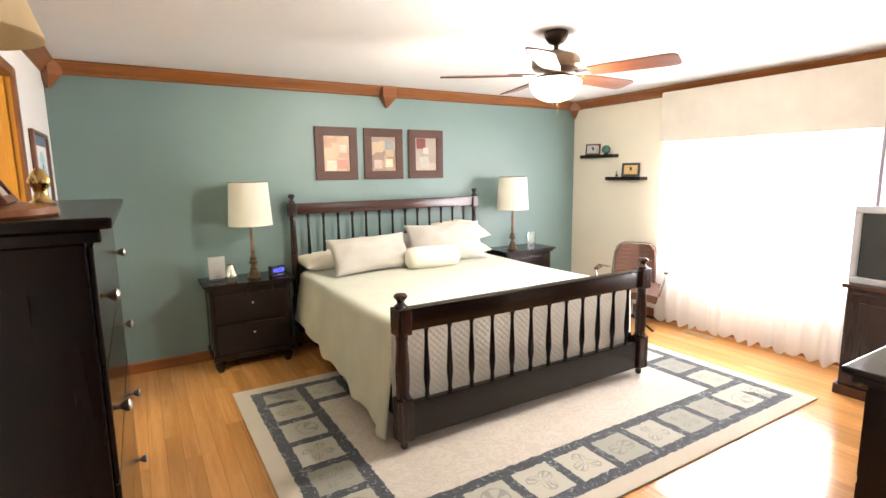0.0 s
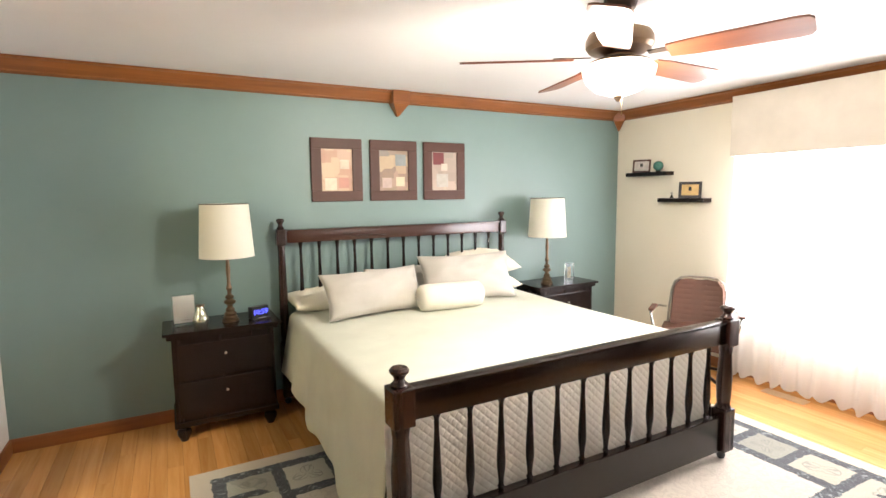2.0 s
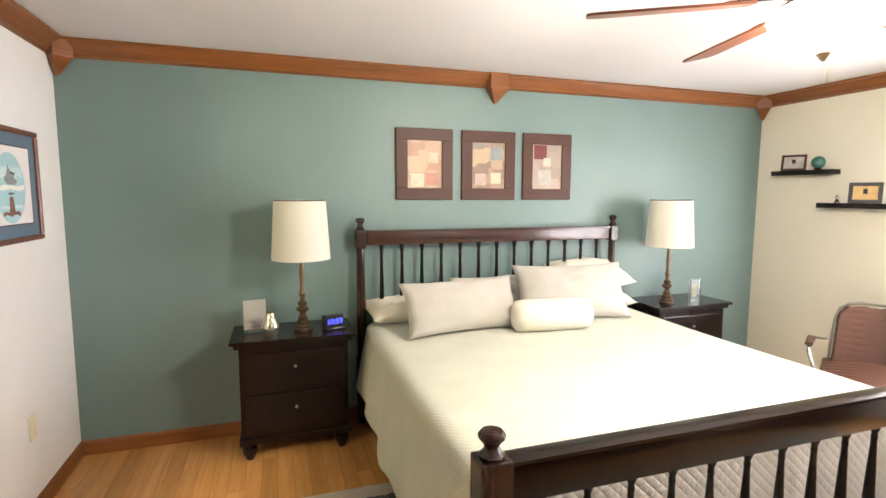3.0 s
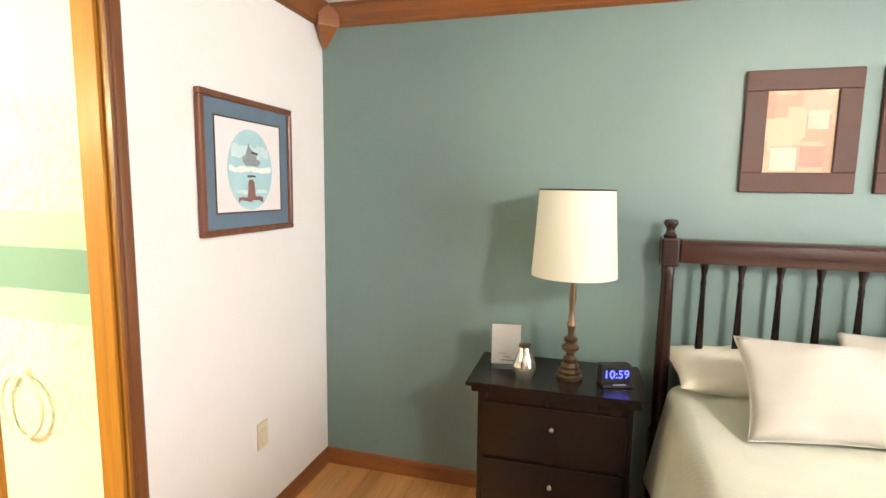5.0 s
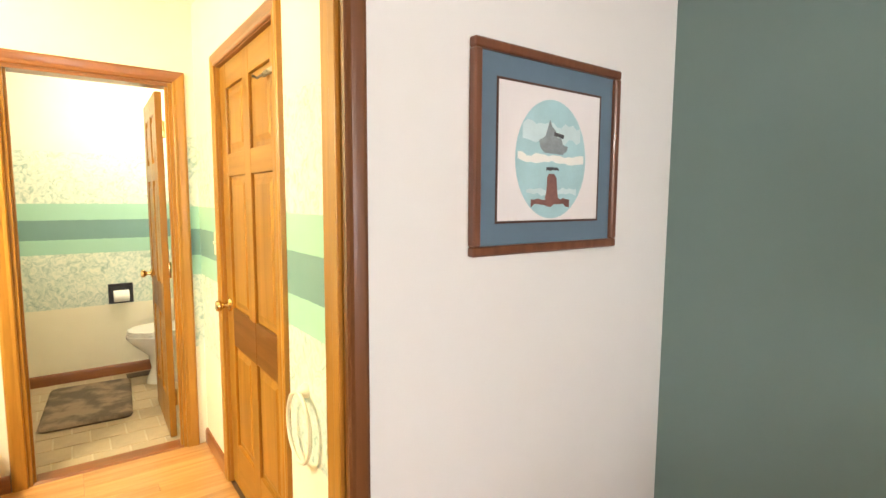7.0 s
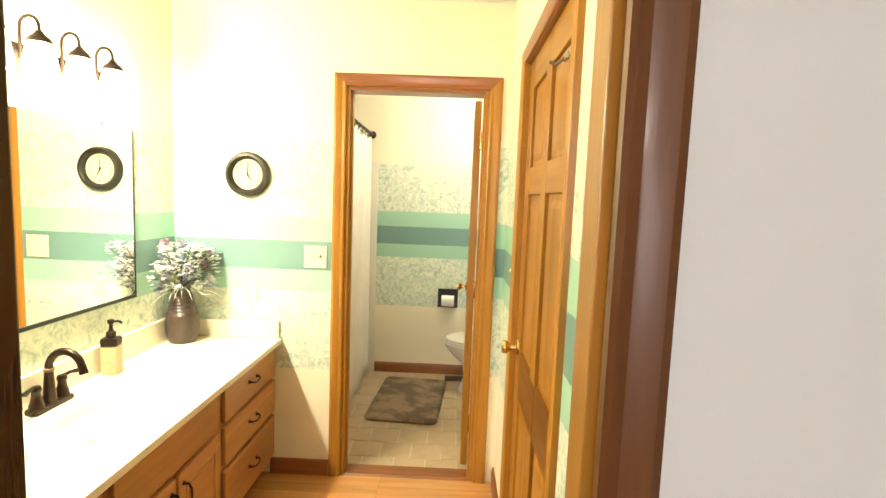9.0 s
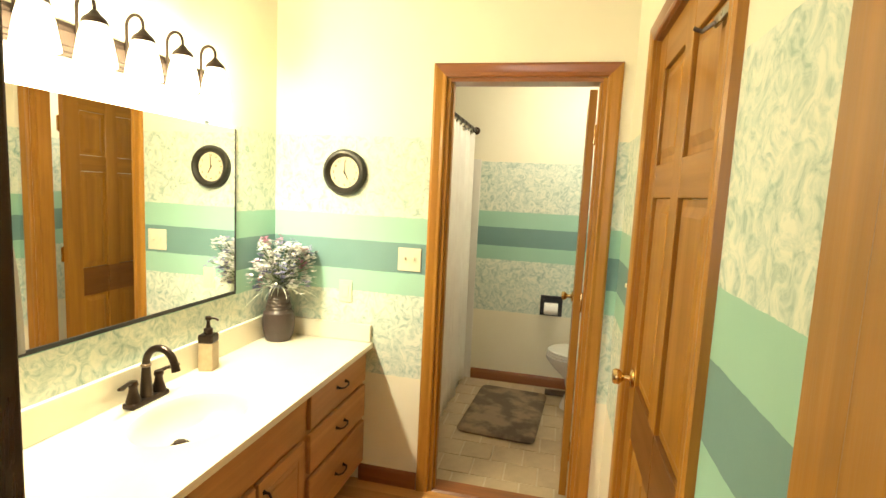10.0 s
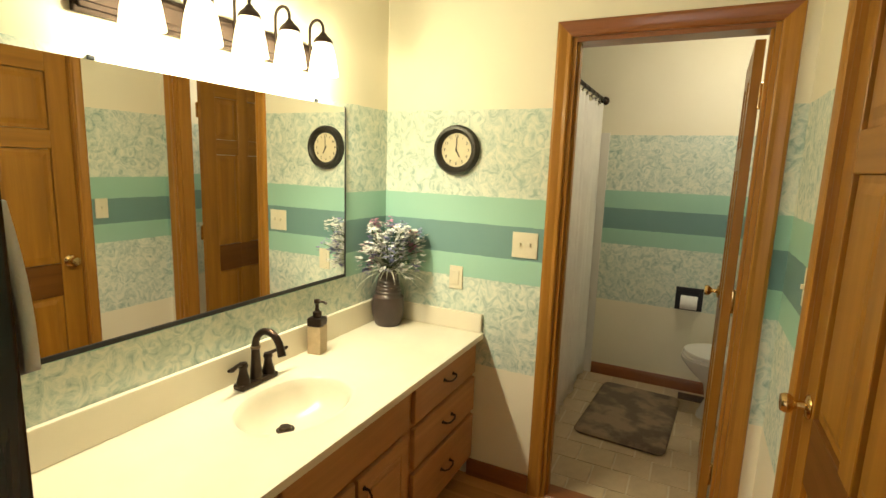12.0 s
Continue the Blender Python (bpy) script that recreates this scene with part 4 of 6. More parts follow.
# ---- nightstands ----
def nightstand(m, label):
    t = thing("nightstand", m, label, "nightstand", "nightstands beside the bed")
    w, d, h = 0.69, 0.40, 0.708
    b = prism([(-w / 2, 0), (w / 2, 0), (w / 2, -d), (-w / 2, -d)], "z", (h - 0.022, h - 0.004))
    prism([(-w / 2 + 0.02, -0.0), (w / 2 - 0.02, -0.0), (w / 2 - 0.02, -d + 0.02), (-w / 2 + 0.02, -d + 0.02)], "z", (h - 0.05, h - 0.022), b)
    bmesh.ops.bevel(b, geom=b.edges[:], offset=0.004, segments=2, affect="EDGES")
    part("top", b, DARK_WOOD, t)
    bw = w - 0.09
    part("body", box(-bw / 2, bw / 2, -d + 0.04, -0.002, 0.13, h - 0.051, 0.004), DARK_WOOD_Z, t)
    b = box(-bw / 2 - 0.012, bw / 2 + 0.012, -d + 0.028, -0.002, 0.095, 0.135, 0.006)
    part("base_moulding", b, DARK_WOOD, t)
    zz = (0.15, 0.39, 0.63)
    for z0, z1 in zip(zz, zz[1:]):
        dr = part("drawer", box(-bw / 2 + 0.025, bw / 2 - 0.025, -d + 0.028, -d + 0.041, z0 + 0.008, z1 - 0.008, 0.004), DARK_WOOD, t)
        b = lathe([(0.0, 0.0), (0.005, 0.0), (0.004, 0.006), (0.008, 0.011), (0.009, 0.016), (0.005, 0.020), (0.0, 0.021)], 14, m=pose(0, -d + 0.029, (z0 + z1) / 2 + 0.03, 90))
        part("knob", b, NICKEL, dr, "small brushed nickel knob", smooth=40)
    for x in (-bw / 2 + 0.04, bw / 2 - 0.04):
        for y in (-d + 0.075, -0.05):
            b = lathe([(0.0, 0.0), (0.022, 0.0), (0.030, 0.02), (0.042, 0.045), (0.040, 0.068), (0.026, 0.080), (0.036, 0.088), (0.036, 0.0955)], 18, m=pose(x, y, 0))
            part("bun_foot", b, DARK_WOOD_Z, t, smooth=40)
    return t


ns = nightstand(pose(1.19, NY - 0.016, 0), "espresso two-drawer nightstand on bun feet")
copy_thing(ns, pose(4.04, NY - 0.016, 0))
TOP = 0.7045


def table_lamp(m):
    t = thing("table_lamp", m, "bronze candlestick table lamp with cream drum shade", "table lamp", "bedside lamps")
    b = lathe([(0.0, 0.0), (0.052, 0.0), (0.054, 0.012), (0.043, 0.02), (0.046, 0.03), (0.036, 0.04), (0.039, 0.052), (0.026, 0.066), (0.029, 0.082), (0.016, 0.096), (0.017, 0.106), (0.036, 0.122), (0.038, 0.134), (0.019, 0.148), (0.027, 0.158), (0.028, 0.168), (0.013, 0.178),
               (0.013, 0.20), (0.020, 0.222), (0.013, 0.24), (0.011, 0.28), (0.015, 0.34), (0.010, 0.40), (0.010, 0.44)], 24)
    part("base", b, BRONZE_LIGHT, t, smooth=35)
    b = lathe([(0.169, 0.427), (0.147, 0.772)], 48)
    bmesh.ops.delete(b, geom=[f for f in b.faces if len(f.verts) > 4], context="FACES")
    bmesh.ops.solidify(b, geom=b.faces[:], thickness=0.003)
    part("shade", b, SHADE_CLOTH, t, "cream fabric drum shade", smooth=40)
    b = tube([(0.148 * math.cos(a * math.pi / 24), 0.148 * math.sin(a * math.pi / 24), 0.770) for a in range(48)], 0.003, 6, closed=True)
    for k in range(3):
        a = 2 * math.pi * k / 3
        tube([(0, 0, 0.69), (0.146 * math.cos(a), 0.145 * math.sin(a), 0.769)], 0.002, 6, b)
    lathe([(0.012, 0.44), (0.016, 0.45), (0.016, 0.50), (0.028, 0.53), (0.030, 0.56), (0.0, 0.60)], 14, b)
    tube([(0, 0, 0.59), (0, 0, 0.69)], 0.003, 6, b)
    part("harp_and_socket", b, BRONZE, t, smooth=40)
    return t


lamp = table_lamp(pose(1.245, 5.53, TOP))
copy_thing(lamp, pose(3.89, 5.50, TOP))

# alarm clock with lit digits
clock = thing("alarm_clock", pose(1.42, 5.51, TOP, 0, 0, 18), "black digital alarm clock with blue lit digits", "alarm clock")
part("housing", box(-0.062, 0.062, -0.022, 0.030, 0.003, 0.084, 0.010, segs=3), BLACK, clock)
part("foot", box(-0.060, 0.060, -0.045, 0.035, 0.0, 0.008, 0.003), BLACK, clock)
part("snooze_bar", box(-0.018, 0.034, -0.043, -0.032, 0.008, 0.013, 0.002), GREY_PLASTIC, clock, "grey snooze bar")
DIGIT = glow("blue_digit_light", (0.07, 0.09, 1.0), 4.0)
txt = bpy.data.curves.new("digits", "FONT")
txt.body, txt.size, txt.extrude, txt.align_x, txt.align_y = "10:59", 0.047, 0.0006, "CENTER", "CENTER"
digits = new("digits", txt)
digits.data.materials.append(DIGIT)
digits.parent = clock
digits.matrix_basis = pose(0, -0.0235, 0.046, 90)
tagged(digits, "blue lit digits")

# acrylic stand with a white card
card = thing("card_stand", pose(0.975, 5.57, TOP, 0, 0, 8), "clear acrylic stand holding a white card", "card stand")
part("stand", box(-0.075, 0.075, -0.004, -0.001, 0, 0.20, 0.001, box(-0.06, 0.06, -0.035, 0.035, 0.0, 0.004, 0.001)), CLEAR, card)
part("card", box(-0.062, 0.062, 0.0, 0.002, 0.015, 0.19), OFF_WHITE, card, "white printed card")
part("card_drawing", box(-0.02, 0.034, -0.0006, 0.0, 0.03, 0.033, 0, box(-0.012, 0.02, -0.0006, 0.0, 0.045, 0.047, 0, box(-0.03, 0.0, -0.0006, 0, 0.06, 0.062))), FRAME_BROWN, card)

MERCURY = plain("mercury_glass", (0.60, 0.60, 0.50), 0.14, metal=0.85, vary=0.4, scale=40)
vase = thing("glass_lantern", pose(1.065, 5.48, TOP), "silvery mercury glass bud vase with bronze rim", "vase")
part("bowl", lathe([(0.0, 0.0), (0.034, 0.0), (0.038, 0.012), (0.048, 0.035), (0.047, 0.055), (0.034, 0.090), (0.022, 0.118), (0.021, 0.13)], 24), MERCURY, vase, smooth=40)
part("rim", lathe([(0.021, 0.128), (0.026, 0.129), (0.026, 0.138), (0.021, 0.139)], 24), BRONZE_LIGHT, vase, "bronze rim", smooth=40)

gl = thing("picture_block", pose(4.155, 5.50, TOP, 0, 0, -8), "small clear glass picture block on the nightstand", "picture block")
part("glass_block", box(-0.042, 0.042, -0.012, 0.012, 0, 0.165, 0.003), CLEAR, gl)
part("print", box(-0.018, 0.018, 0.0125, 0.0135, 0.03, 0.13), plain("sepia_print", (0.45, 0.40, 0.26), 0.7, vary=0.5, scale=60), gl)

# ---- pictures over the bed ----
def art(name, seed, hues):
    m, n, l, p = material(name)
    v = coords(n, l, (1, 1, 1))
    vor = n.new("ShaderNodeTexVoronoi")
    vor.distance = "CHEBYCHEV"
    vor.inputs["Scale"].default_value = 9.0
    vor.inputs["Randomness"].default_value = 0.75
    off = n.new("ShaderNodeVectorMath")
    l.new(v, off.inputs[0])
    off.inputs[1].default_value = (seed, 0, seed * 1.7)
    l.new(off.outputs[0], vor.inputs["Vector"])
    sepc = n.new("ShaderNodeSeparateColor")
    l.new(vor.outputs["Color"], sepc.inputs[0])
    c = ramp(n, l, sepc.outputs[0], [(k / (len(hues) - 1), h) for k, h in enumerate(hues)])
    c = mix(n, l, calc(n, l, "MULTIPLY", noise_tex(n, l, off.outputs[0], 24, 4), 0.6), c, hues[1])
    l.new(mix(n, l, 1.0, c, (0.72, 0.66, 0.62), "MULTIPLY"), p.inputs["Base Color"])
    p.inputs["Roughness"].default_value = 0.45
    return m


HUES = (((0.62, 0.40, 0.27), (0.68, 0.52, 0.36), (0.72, 0.60, 0.40), (0.55, 0.30, 0.22), (0.70, 0.55, 0.42)),
        ((0.28, 0.30, 0.28), (0.45, 0.32, 0.24), (0.66, 0.55, 0.36), (0.25, 0.20, 0.16), (0.62, 0.44, 0.36)),
        ((0.22, 0.035, 0.03), (0.42, 0.40, 0.34), (0.60, 0.48, 0.40), (0.30, 0.26, 0.24), (0.66, 0.58, 0.44)))
for k, (x0, x1) in enumerate(((1.87, 2.265), (2.33, 2.733), (2.795, 3.187))):
    t = thing("wall_picture", pose((x0 + x1) / 2, NY, 1.475), "square abstract print in a wide brown frame", "picture", "pictures over the bed")
    w = (x1 - x0) / 2
    part("frame", frame_bar(-w, w, 0, 0.472, 0.078, -0.022, -0.001, 0.003), FRAME_BROWN, t)
    part("print", box(-w + 0.076, w - 0.076, -0.012, -0.003, 0.077, 0.395), art("abstract_print", 3.1 * k + 1, HUES[k]), t)
    # painted blocks standing out of the print
    cols = (((0.75, 0.68, 0.50), -0.05, 0.10, 0.09), ((0.62, 0.30, 0.22), 0.05, 0.11, 0.08), ((0.70, 0.58, 0.42), 0.06, 0.25, 0.07)) if k == 0 else \
        (((0.74, 0.66, 0.44), 0.055, 0.12, 0.075), ((0.30, 0.33, 0.32), 0.06, 0.29, 0.09), ((0.60, 0.45, 0.38), -0.06, 0.11, 0.08)) if k == 1 else \
        (((0.20, 0.03, 0.03), -0.055, 0.31, 0.10), ((0.66, 0.55, 0.44), 0.0, 0.24, 0.06), ((0.50, 0.46, 0.40), -0.02, 0.13, 0.11))
    for j, (c, dx, z, s) in enumerate(cols):
        part("painted_block", box(dx - s / 2, dx + s / 2, -0.0135 - 0.0004 * j, -0.0118, z - s / 2 + 0.03, z + s / 2 + 0.03), plain("art_block_paint", shade(c, 0.75), 0.5, vary=0.25, scale=18), t)

# lighthouse print on the west wall
t = thing("lighthouse_picture", pose(0.0, 5.167, 1.29, 0, 0, 90), "framed boat and lighthouse print with a slate blue mat", "picture")
w, h = 0.278, 0.51
part("frame", frame_bar(-w, w, 0, h, 0.024, -0.026, -0.001, 0.004), FRAME_WOOD, t)
part("mat_board", box(-w + 0.022, w - 0.022, -0.012, -0.004, 0.022, h - 0.022), BLUE_MAT, t, "slate blue mat board")
part("inner_mat", frame_bar(-w + 0.078, w - 0.078, 0.078, h - 0.078, 0.006, -0.0145, -0.0115, 0.0005), FRAME_BROWN, t)
part("print", box(-w + 0.083, w - 0.083, -0.0138, -0.0115, 0.083, h - 0.083), plain("print_paper", (0.80, 0.76, 0.76), 0.7, vary=0.04), t)
b = lathe([(0.0, 0), (0.155, 0), (0.155, 0.0006), (0, 0.0006)], 40, m=pose(0, -0.0139, h / 2 - 0.012, 90) @ Matrix.Diagonal((0.88, 1.0, 1, 1)))
part("oval_scene", b, plain("sea_blue_ink", (0.40, 0.62, 0.66), 0.7, vary=0.16, scale=9), t, "pale blue oval seascape")
INK = plain("grey_ink", (0.26, 0.30, 0.32), 0.7, vary=0.3, scale=40)
RED_INK = plain("rust_ink", (0.22, 0.10, 0.085), 0.7, vary=0.3, scale=40)
def printed(name, outline, depth, mat, label=""):
    """A flat inked shape of the print."""
    return part(name, prism(outline, "y", (-0.0147 - depth, -0.0142)), mat, t, label)


def ragged(x0, x1, z0, z1, n, amount, seed):
    r = random.Random(seed)
    up = [(x0 + (x1 - x0) * k / n, z1 + r.uniform(-amount, amount)) for k in range(n + 1)]
    down = [(x, z0 + r.uniform(-amount, amount)) for x, z in reversed(up)]
    return up + down


PALE_INK = plain("pale_mist_ink", (0.60, 0.74, 0.76), 0.7, vary=0.15, scale=14)
DARK_INK = plain("dark_ink", (0.06, 0.06, 0.065), 0.7, vary=0.3, scale=40)
printed("printed_mist", ragged(-0.112, 0.112, 0.292, 0.335, 14, 0.008, 1), 0.0, PALE_INK)
printed("printed_wave", ragged(-0.128, 0.128, 0.236, 0.254, 16, 0.005, 2), 0.0001, OFF_WHITE, "white band of surf")
printed("printed_wave", ragged(-0.095, 0.10, 0.152, 0.166, 14, 0.005, 3), 0.0001, PALE_INK)
printed("printed_boat", [(-0.052, 0.292), (-0.046, 0.272), (-0.030, 0.260), (0.040, 0.258), (0.056, 0.268), (0.060, 0.280), (0.040, 0.284), (0.034, 0.300), (0.016, 0.302), (0.012, 0.318), (-0.004, 0.330), (-0.012, 0.346), (-0.018, 0.330), (-0.028, 0.304), (-0.040, 0.296)], 0.0003, INK)
printed("printed_cabin", [(0.004, 0.306), (0.042, 0.300), (0.044, 0.310), (0.006, 0.316)], 0.0006, DARK_INK)
printed("printed_rocks", ragged(-0.078, 0.072, 0.122, 0.142, 12, 0.006, 4), 0.0003, RED_INK)
printed("printed_lighthouse", [(-0.026, 0.140), (0.026, 0.140), (0.022, 0.160), (0.018, 0.196), (0.008, 0.206), (-0.012, 0.206), (-0.018, 0.196), (-0.020, 0.160)], 0.0006, RED_INK)
printed("printed_roof", ragged(-0.022, 0.026, 0.215, 0.222, 6, 0.002, 5), 0.0006, DARK_INK)


def wall_plate(m, w, h, label, kinds):
    """An ivory plate with outlets or switches: kinds of 'o' outlet, 's' switch."""
    t = thing("wall_plate", m, label, "wall plate")
    part("plate", box(-w / 2, w / 2, -0.006, -0.001, -h / 2, h / 2, 0.002), IVORY, t)
    for k, c in enumerate(kinds):
        x = (k - (len(kinds) - 1) / 2) * 0.046
        if c == "o":
            for z in (-0.02, 0.02):
                part("socket", box(x - 0.014, x + 0.014, -0.008, -0.005, z - 0.013, z + 0.013, 0.003), IVORY, t)
        elif c == "s":
            part("toggle", box(x - 0.005, x + 0.005, -0.018, -0.005, -0.002, 0.012, 0.002), IVORY, t)
        else:
            part("rocker", box(x - 0.017, x + 0.017, -0.009, -0.005, -0.033, 0.033, 0.002), IVORY, t)
    return t


wall_plate(pose(0.0, 5.205, 0.425, 0, 0, 90), 0.07, 0.115, "ivory outlet plate low on the white wall", "o")

# ---- shelves on the east wall ----
for y0, y1, z in ((5.10, 5.56, 1.685), (4.72, 5.18, 1.44)):
    whole("wall_shelf", box(EX - 0.115, EX - 0.001, y0, y1, z - 0.018, z + 0.018, 0.003), DARK_WOOD, "black floating wall shelf on the cream wall", "shelf", group="floating shelves")


def photo_frame(m, w, h, fw, inner, label, fm=DARK_WOOD_Z):
    t = thing("photo_frame", m, label, "photo frame")
    lean = pose(0, 0, 0, -12)
    part("frame", frame_bar(-w / 2, w / 2, 0, h, fw, -0.007, 0.007, 0.002), fm, t, at=lean)
    part("picture", box(-w / 2 + fw - 0.001, w / 2 - fw + 0.001, -0.002, 0.004, fw - 0.001, h - fw + 0.001), inner, t, at=lean)
    b = box(-0.012, 0.012, 0.0, 0.004, 0, h * 0.7, 0.001)
    part("easel_leg", b, BLACK, t, at=pose(0, h * 0.20, 0, 15))
    return t


PHOTO = plain("faded_photo", (0.50, 0.46, 0.42), 0.6, vary=0.45, scale=30)
GOLD_CARD = plain("gold_certificate", (0.55, 0.36, 0.13), 0.5, vary=0.3, scale=25)
photo_frame(pose(EX - 0.065, 5.415, 1.7045, 0, 0, -62), 0.165, 0.125, 0.016, PHOTO, "small dark photo frame standing on a wall shelf", FRAME_BROWN)
photo_frame(pose(EX - 0.065, 4.885, 1.4595, 0, 0, -62), 0.185, 0.145, 0.024, GOLD_CARD, "black frame with a gold certificate on a shelf", BLACK)
gb = thing("glass_globe", pose(EX - 0.06, 5.225, 1.704), "green marbled glass ball on a small foot", "ornament")
part("ball", lathe([(0.0, 0.006)] + [(0.046 * math.sin(a), 0.054 - 0.046 * math.cos(a)) for a in [math.pi * k / 14 for k in range(1, 14)]] + [(0.0, 0.10)], 24), TEAL_BALL, gb, smooth=60)
part("foot", lathe([(0.0, 0.0), (0.026, 0.0), (0.022, 0.008), (0.018, 0.014), (0.0, 0.016)], 18), BRONZE, gb, smooth=60)
b = lathe([(0.0, 0.0), (0.018, 0.0), (0.015, 0.01), (0.006, 0.03), (0.012, 0.045), (0.0, 0.06)], 8)
whole("crystal_ornament", b, glass("pale_crystal", (0.9, 0.92, 0.92)), "tiny clear crystal ornament on a shelf", "ornament", at=pose(EX - 0.06, 5.07, 1.4585))

# ---- swivel armchair ----
ch = thing("swivel_chair", pose(4.64, 4.545, 0, 0, 0, -58), "brown vinyl swivel armchair with chrome tube frame", "chair")


def chair_pad(w0, w1, length, thick, ribs):
    def f(u, v):
        w = (w0 + (w1 - w0) * v) * (1 - 0.22 * max(0.0, (v - 0.78) / 0.22) ** 2.2 if ribs == 10 else 1)
        x = (u - 0.5) * w
        rib = 0.0032 * abs(math.sin(math.pi * ribs * v))
        return (x, -rib * (1 if abs(u - 0.5) > 0.14 else 0.15) - 0.03 * (2 * abs(u - 0.5)) ** 2, length * v)
    return sheet(f, 24, 48, thick)


back_m = pose(0, 0.20, 0.34, -14)
part("back_cushion", chair_pad(0.43, 0.39, 0.43, 0.055, 10), LEATHER, ch, smooth=60, at=back_m)
part("seat_cushion", chair_pad(0.48, 0.50, 0.48, 0.07, 9), LEATHER, ch, smooth=60, at=pose(0, 0.22, 0.36, 96))
rim = [(-0.228, -0.02, 0.0), (-0.222, -0.02, 0.18), (-0.208, -0.02, 0.34), (-0.186, -0.02, 0.41), (-0.14, -0.02, 0.445), (-0.08, -0.02, 0.457), (0.08, -0.02, 0.457), (0.14, -0.02, 0.445), (0.186, -0.02, 0.41), (0.208, -0.02, 0.34), (0.222, -0.02, 0.18), (0.228, -0.02, 0.0)]
part("back_tube", tube(rim, 0.009, 10), NICKEL, ch, "chrome tube round the back", smooth=60, at=back_m)
for s in (-1, 1):
    b = tube([(s * 0.25, 0.25, 0.52), (s * 0.30, 0.12, 0.55), (s * 0.32, -0.10, 0.55), (s * 0.32, -0.17, 0.54), (s * 0.31, -0.19, 0.50), (s * 0.27, -0.16, 0.34), (s * 0.22, -0.10, 0.31)], 0.010, 10)
    part("arm_tube", b, CHROME, ch, "bent chrome arm tube", smooth=60)
    part("arm_pad", box(s * 0.32 - 0.022, s * 0.32 + 0.022, -0.17, 0.06, 0.555, 0.575, 0.008, segs=3), LEATHER, ch)
part("column", lathe([(0.05, 0.30), (0.045, 0.285), (0.022, 0.275), (0.022, 0.10), (0.03, 0.09), (0.03, 0.06)], 18), CHROME, ch, smooth=40)
part("seat_plate", box(-0.20, 0.20, -0.16, 0.2, 0.295, 0.31, 0.004), BLACK, ch)
for k in range(4):
    a = radians(45 + 90 * k)
    c, s = math.cos(a), math.sin(a)
    b = tube([(0.02 * c, 0.02 * s, 0.085), (0.16 * c, 0.16 * s, 0.06), (0.33 * c, 0.33 * s, 0.012)], [0.016, 0.014, 0.011], 10)
    leg = part("leg", b, BRONZE, ch, smooth=60)

# ---- television on its cabinet ----
arm = thing("media_cabinet", pose(4.47, 2.725, 0), "dark cherry cabinet with raised door panels under the television", "cabinet")
part("body", box(0.0, 0.50, -0.85, -0.02, 0.07, 0.735, 0.004), MAHOGANY_Z, arm)
part("top", box(-0.025, 0.52, -0.875, 0.005, 0.736, 0.765, 0.006), MAHOGANY, arm)
part("plinth", box(-0.02, 0.51, -0.87, 0.0, 0.0, 0.07, 0.006), MAHOGANY, arm)
for y0 in (-0.83, -0.43):
    dr = part("door", box(-0.016, -0.001, y0, y0 + 0.385, 0.09, 0.71, 0.004), MAHOGANY_Z, arm)
    part("raised_panel", box(-0.024, -0.015, y0 + 0.06, y0 + 0.325, 0.15, 0.65, 0.006), MAHOGANY_Z, dr)
    part("knob", lathe([(0.0, 0), (0.006, 0), (0.012, 0.014), (0.012, 0.02), (0.0, 0.024)], 14, m=pose(-0.016, y0 + (0.36 if y0 < -0.6 else 0.025), 0.42, 0, -90)), BRONZE, dr, smooth=40)
tv = thing("television", pose(4.50, 2.715, 0.766), "silver-grey tube television with a dark screen", "television")
b = frame_bar(-0.66, 0.0, 0.0, 0.51, 0.045, 0.0, 0.06, 0.008)
b.transform(Matrix(((0, 1, 0, -0.02), (1, 0, 0, 0), (0, 0, 1, 0), (0, 0, 0, 1))))
bmesh.ops.recalc_face_normals(b, faces=b.faces)
part("bezel", b, GREY_PLASTIC, tv)
part("screen", box(-0.008, 0.03, -0.616, -0.044, 0.044, 0.466, 0.010, segs=3), SCREEN, tv, "dark curved glass screen")
b = box(0.041, 0.40, -0.62, -0.04, 0.02, 0.47, 0.06, segs=3)
part("tube_housing", b, GREY_PLASTIC, tv)


# ---- chest of drawers and dresser ----
def knob_at(parent, x, y, z, rot):
    b = lathe([(0.0, 0.0), (0.007, 0.0), (0.006, 0.010), (0.014, 0.020), (0.015, 0.027), (0.009, 0.033), (0.0, 0.034)], 16, m=pose(x, y, z) @ rot)
    part("knob", b, NICKEL, parent, "brushed nickel knob", smooth=40)


GLOSSY_DARK = wood("polished_espresso_front", (0.007, 0.0038, 0.003), (0.016, 0.008, 0.006), 0.18, axis=1, scale=0.6, coat=0.25, relief=0.02)
chest = thing("chest_of_drawers", pose(0.002, 2.47, 0), "tall espresso chest of drawers with glossy fronts", "chest")
part("body", box(0.0, 0.385, 0.02, 0.99, 0.09, 1.395, 0.004), DARK_WOOD_Z, chest)
b = box(0.0, 0.436, -0.015, 1.022, 1.424, 1.448, 0.006)
box(0.0, 0.415, 0.004, 1.002, 1.396, 1.4235, 0.006, b)
part("top", b, DARK_WOOD, chest)
part("plinth", box(0.0, 0.398, 0.008, 1.002, 0.0, 0.09, 0.005), DARK_WOOD, chest)
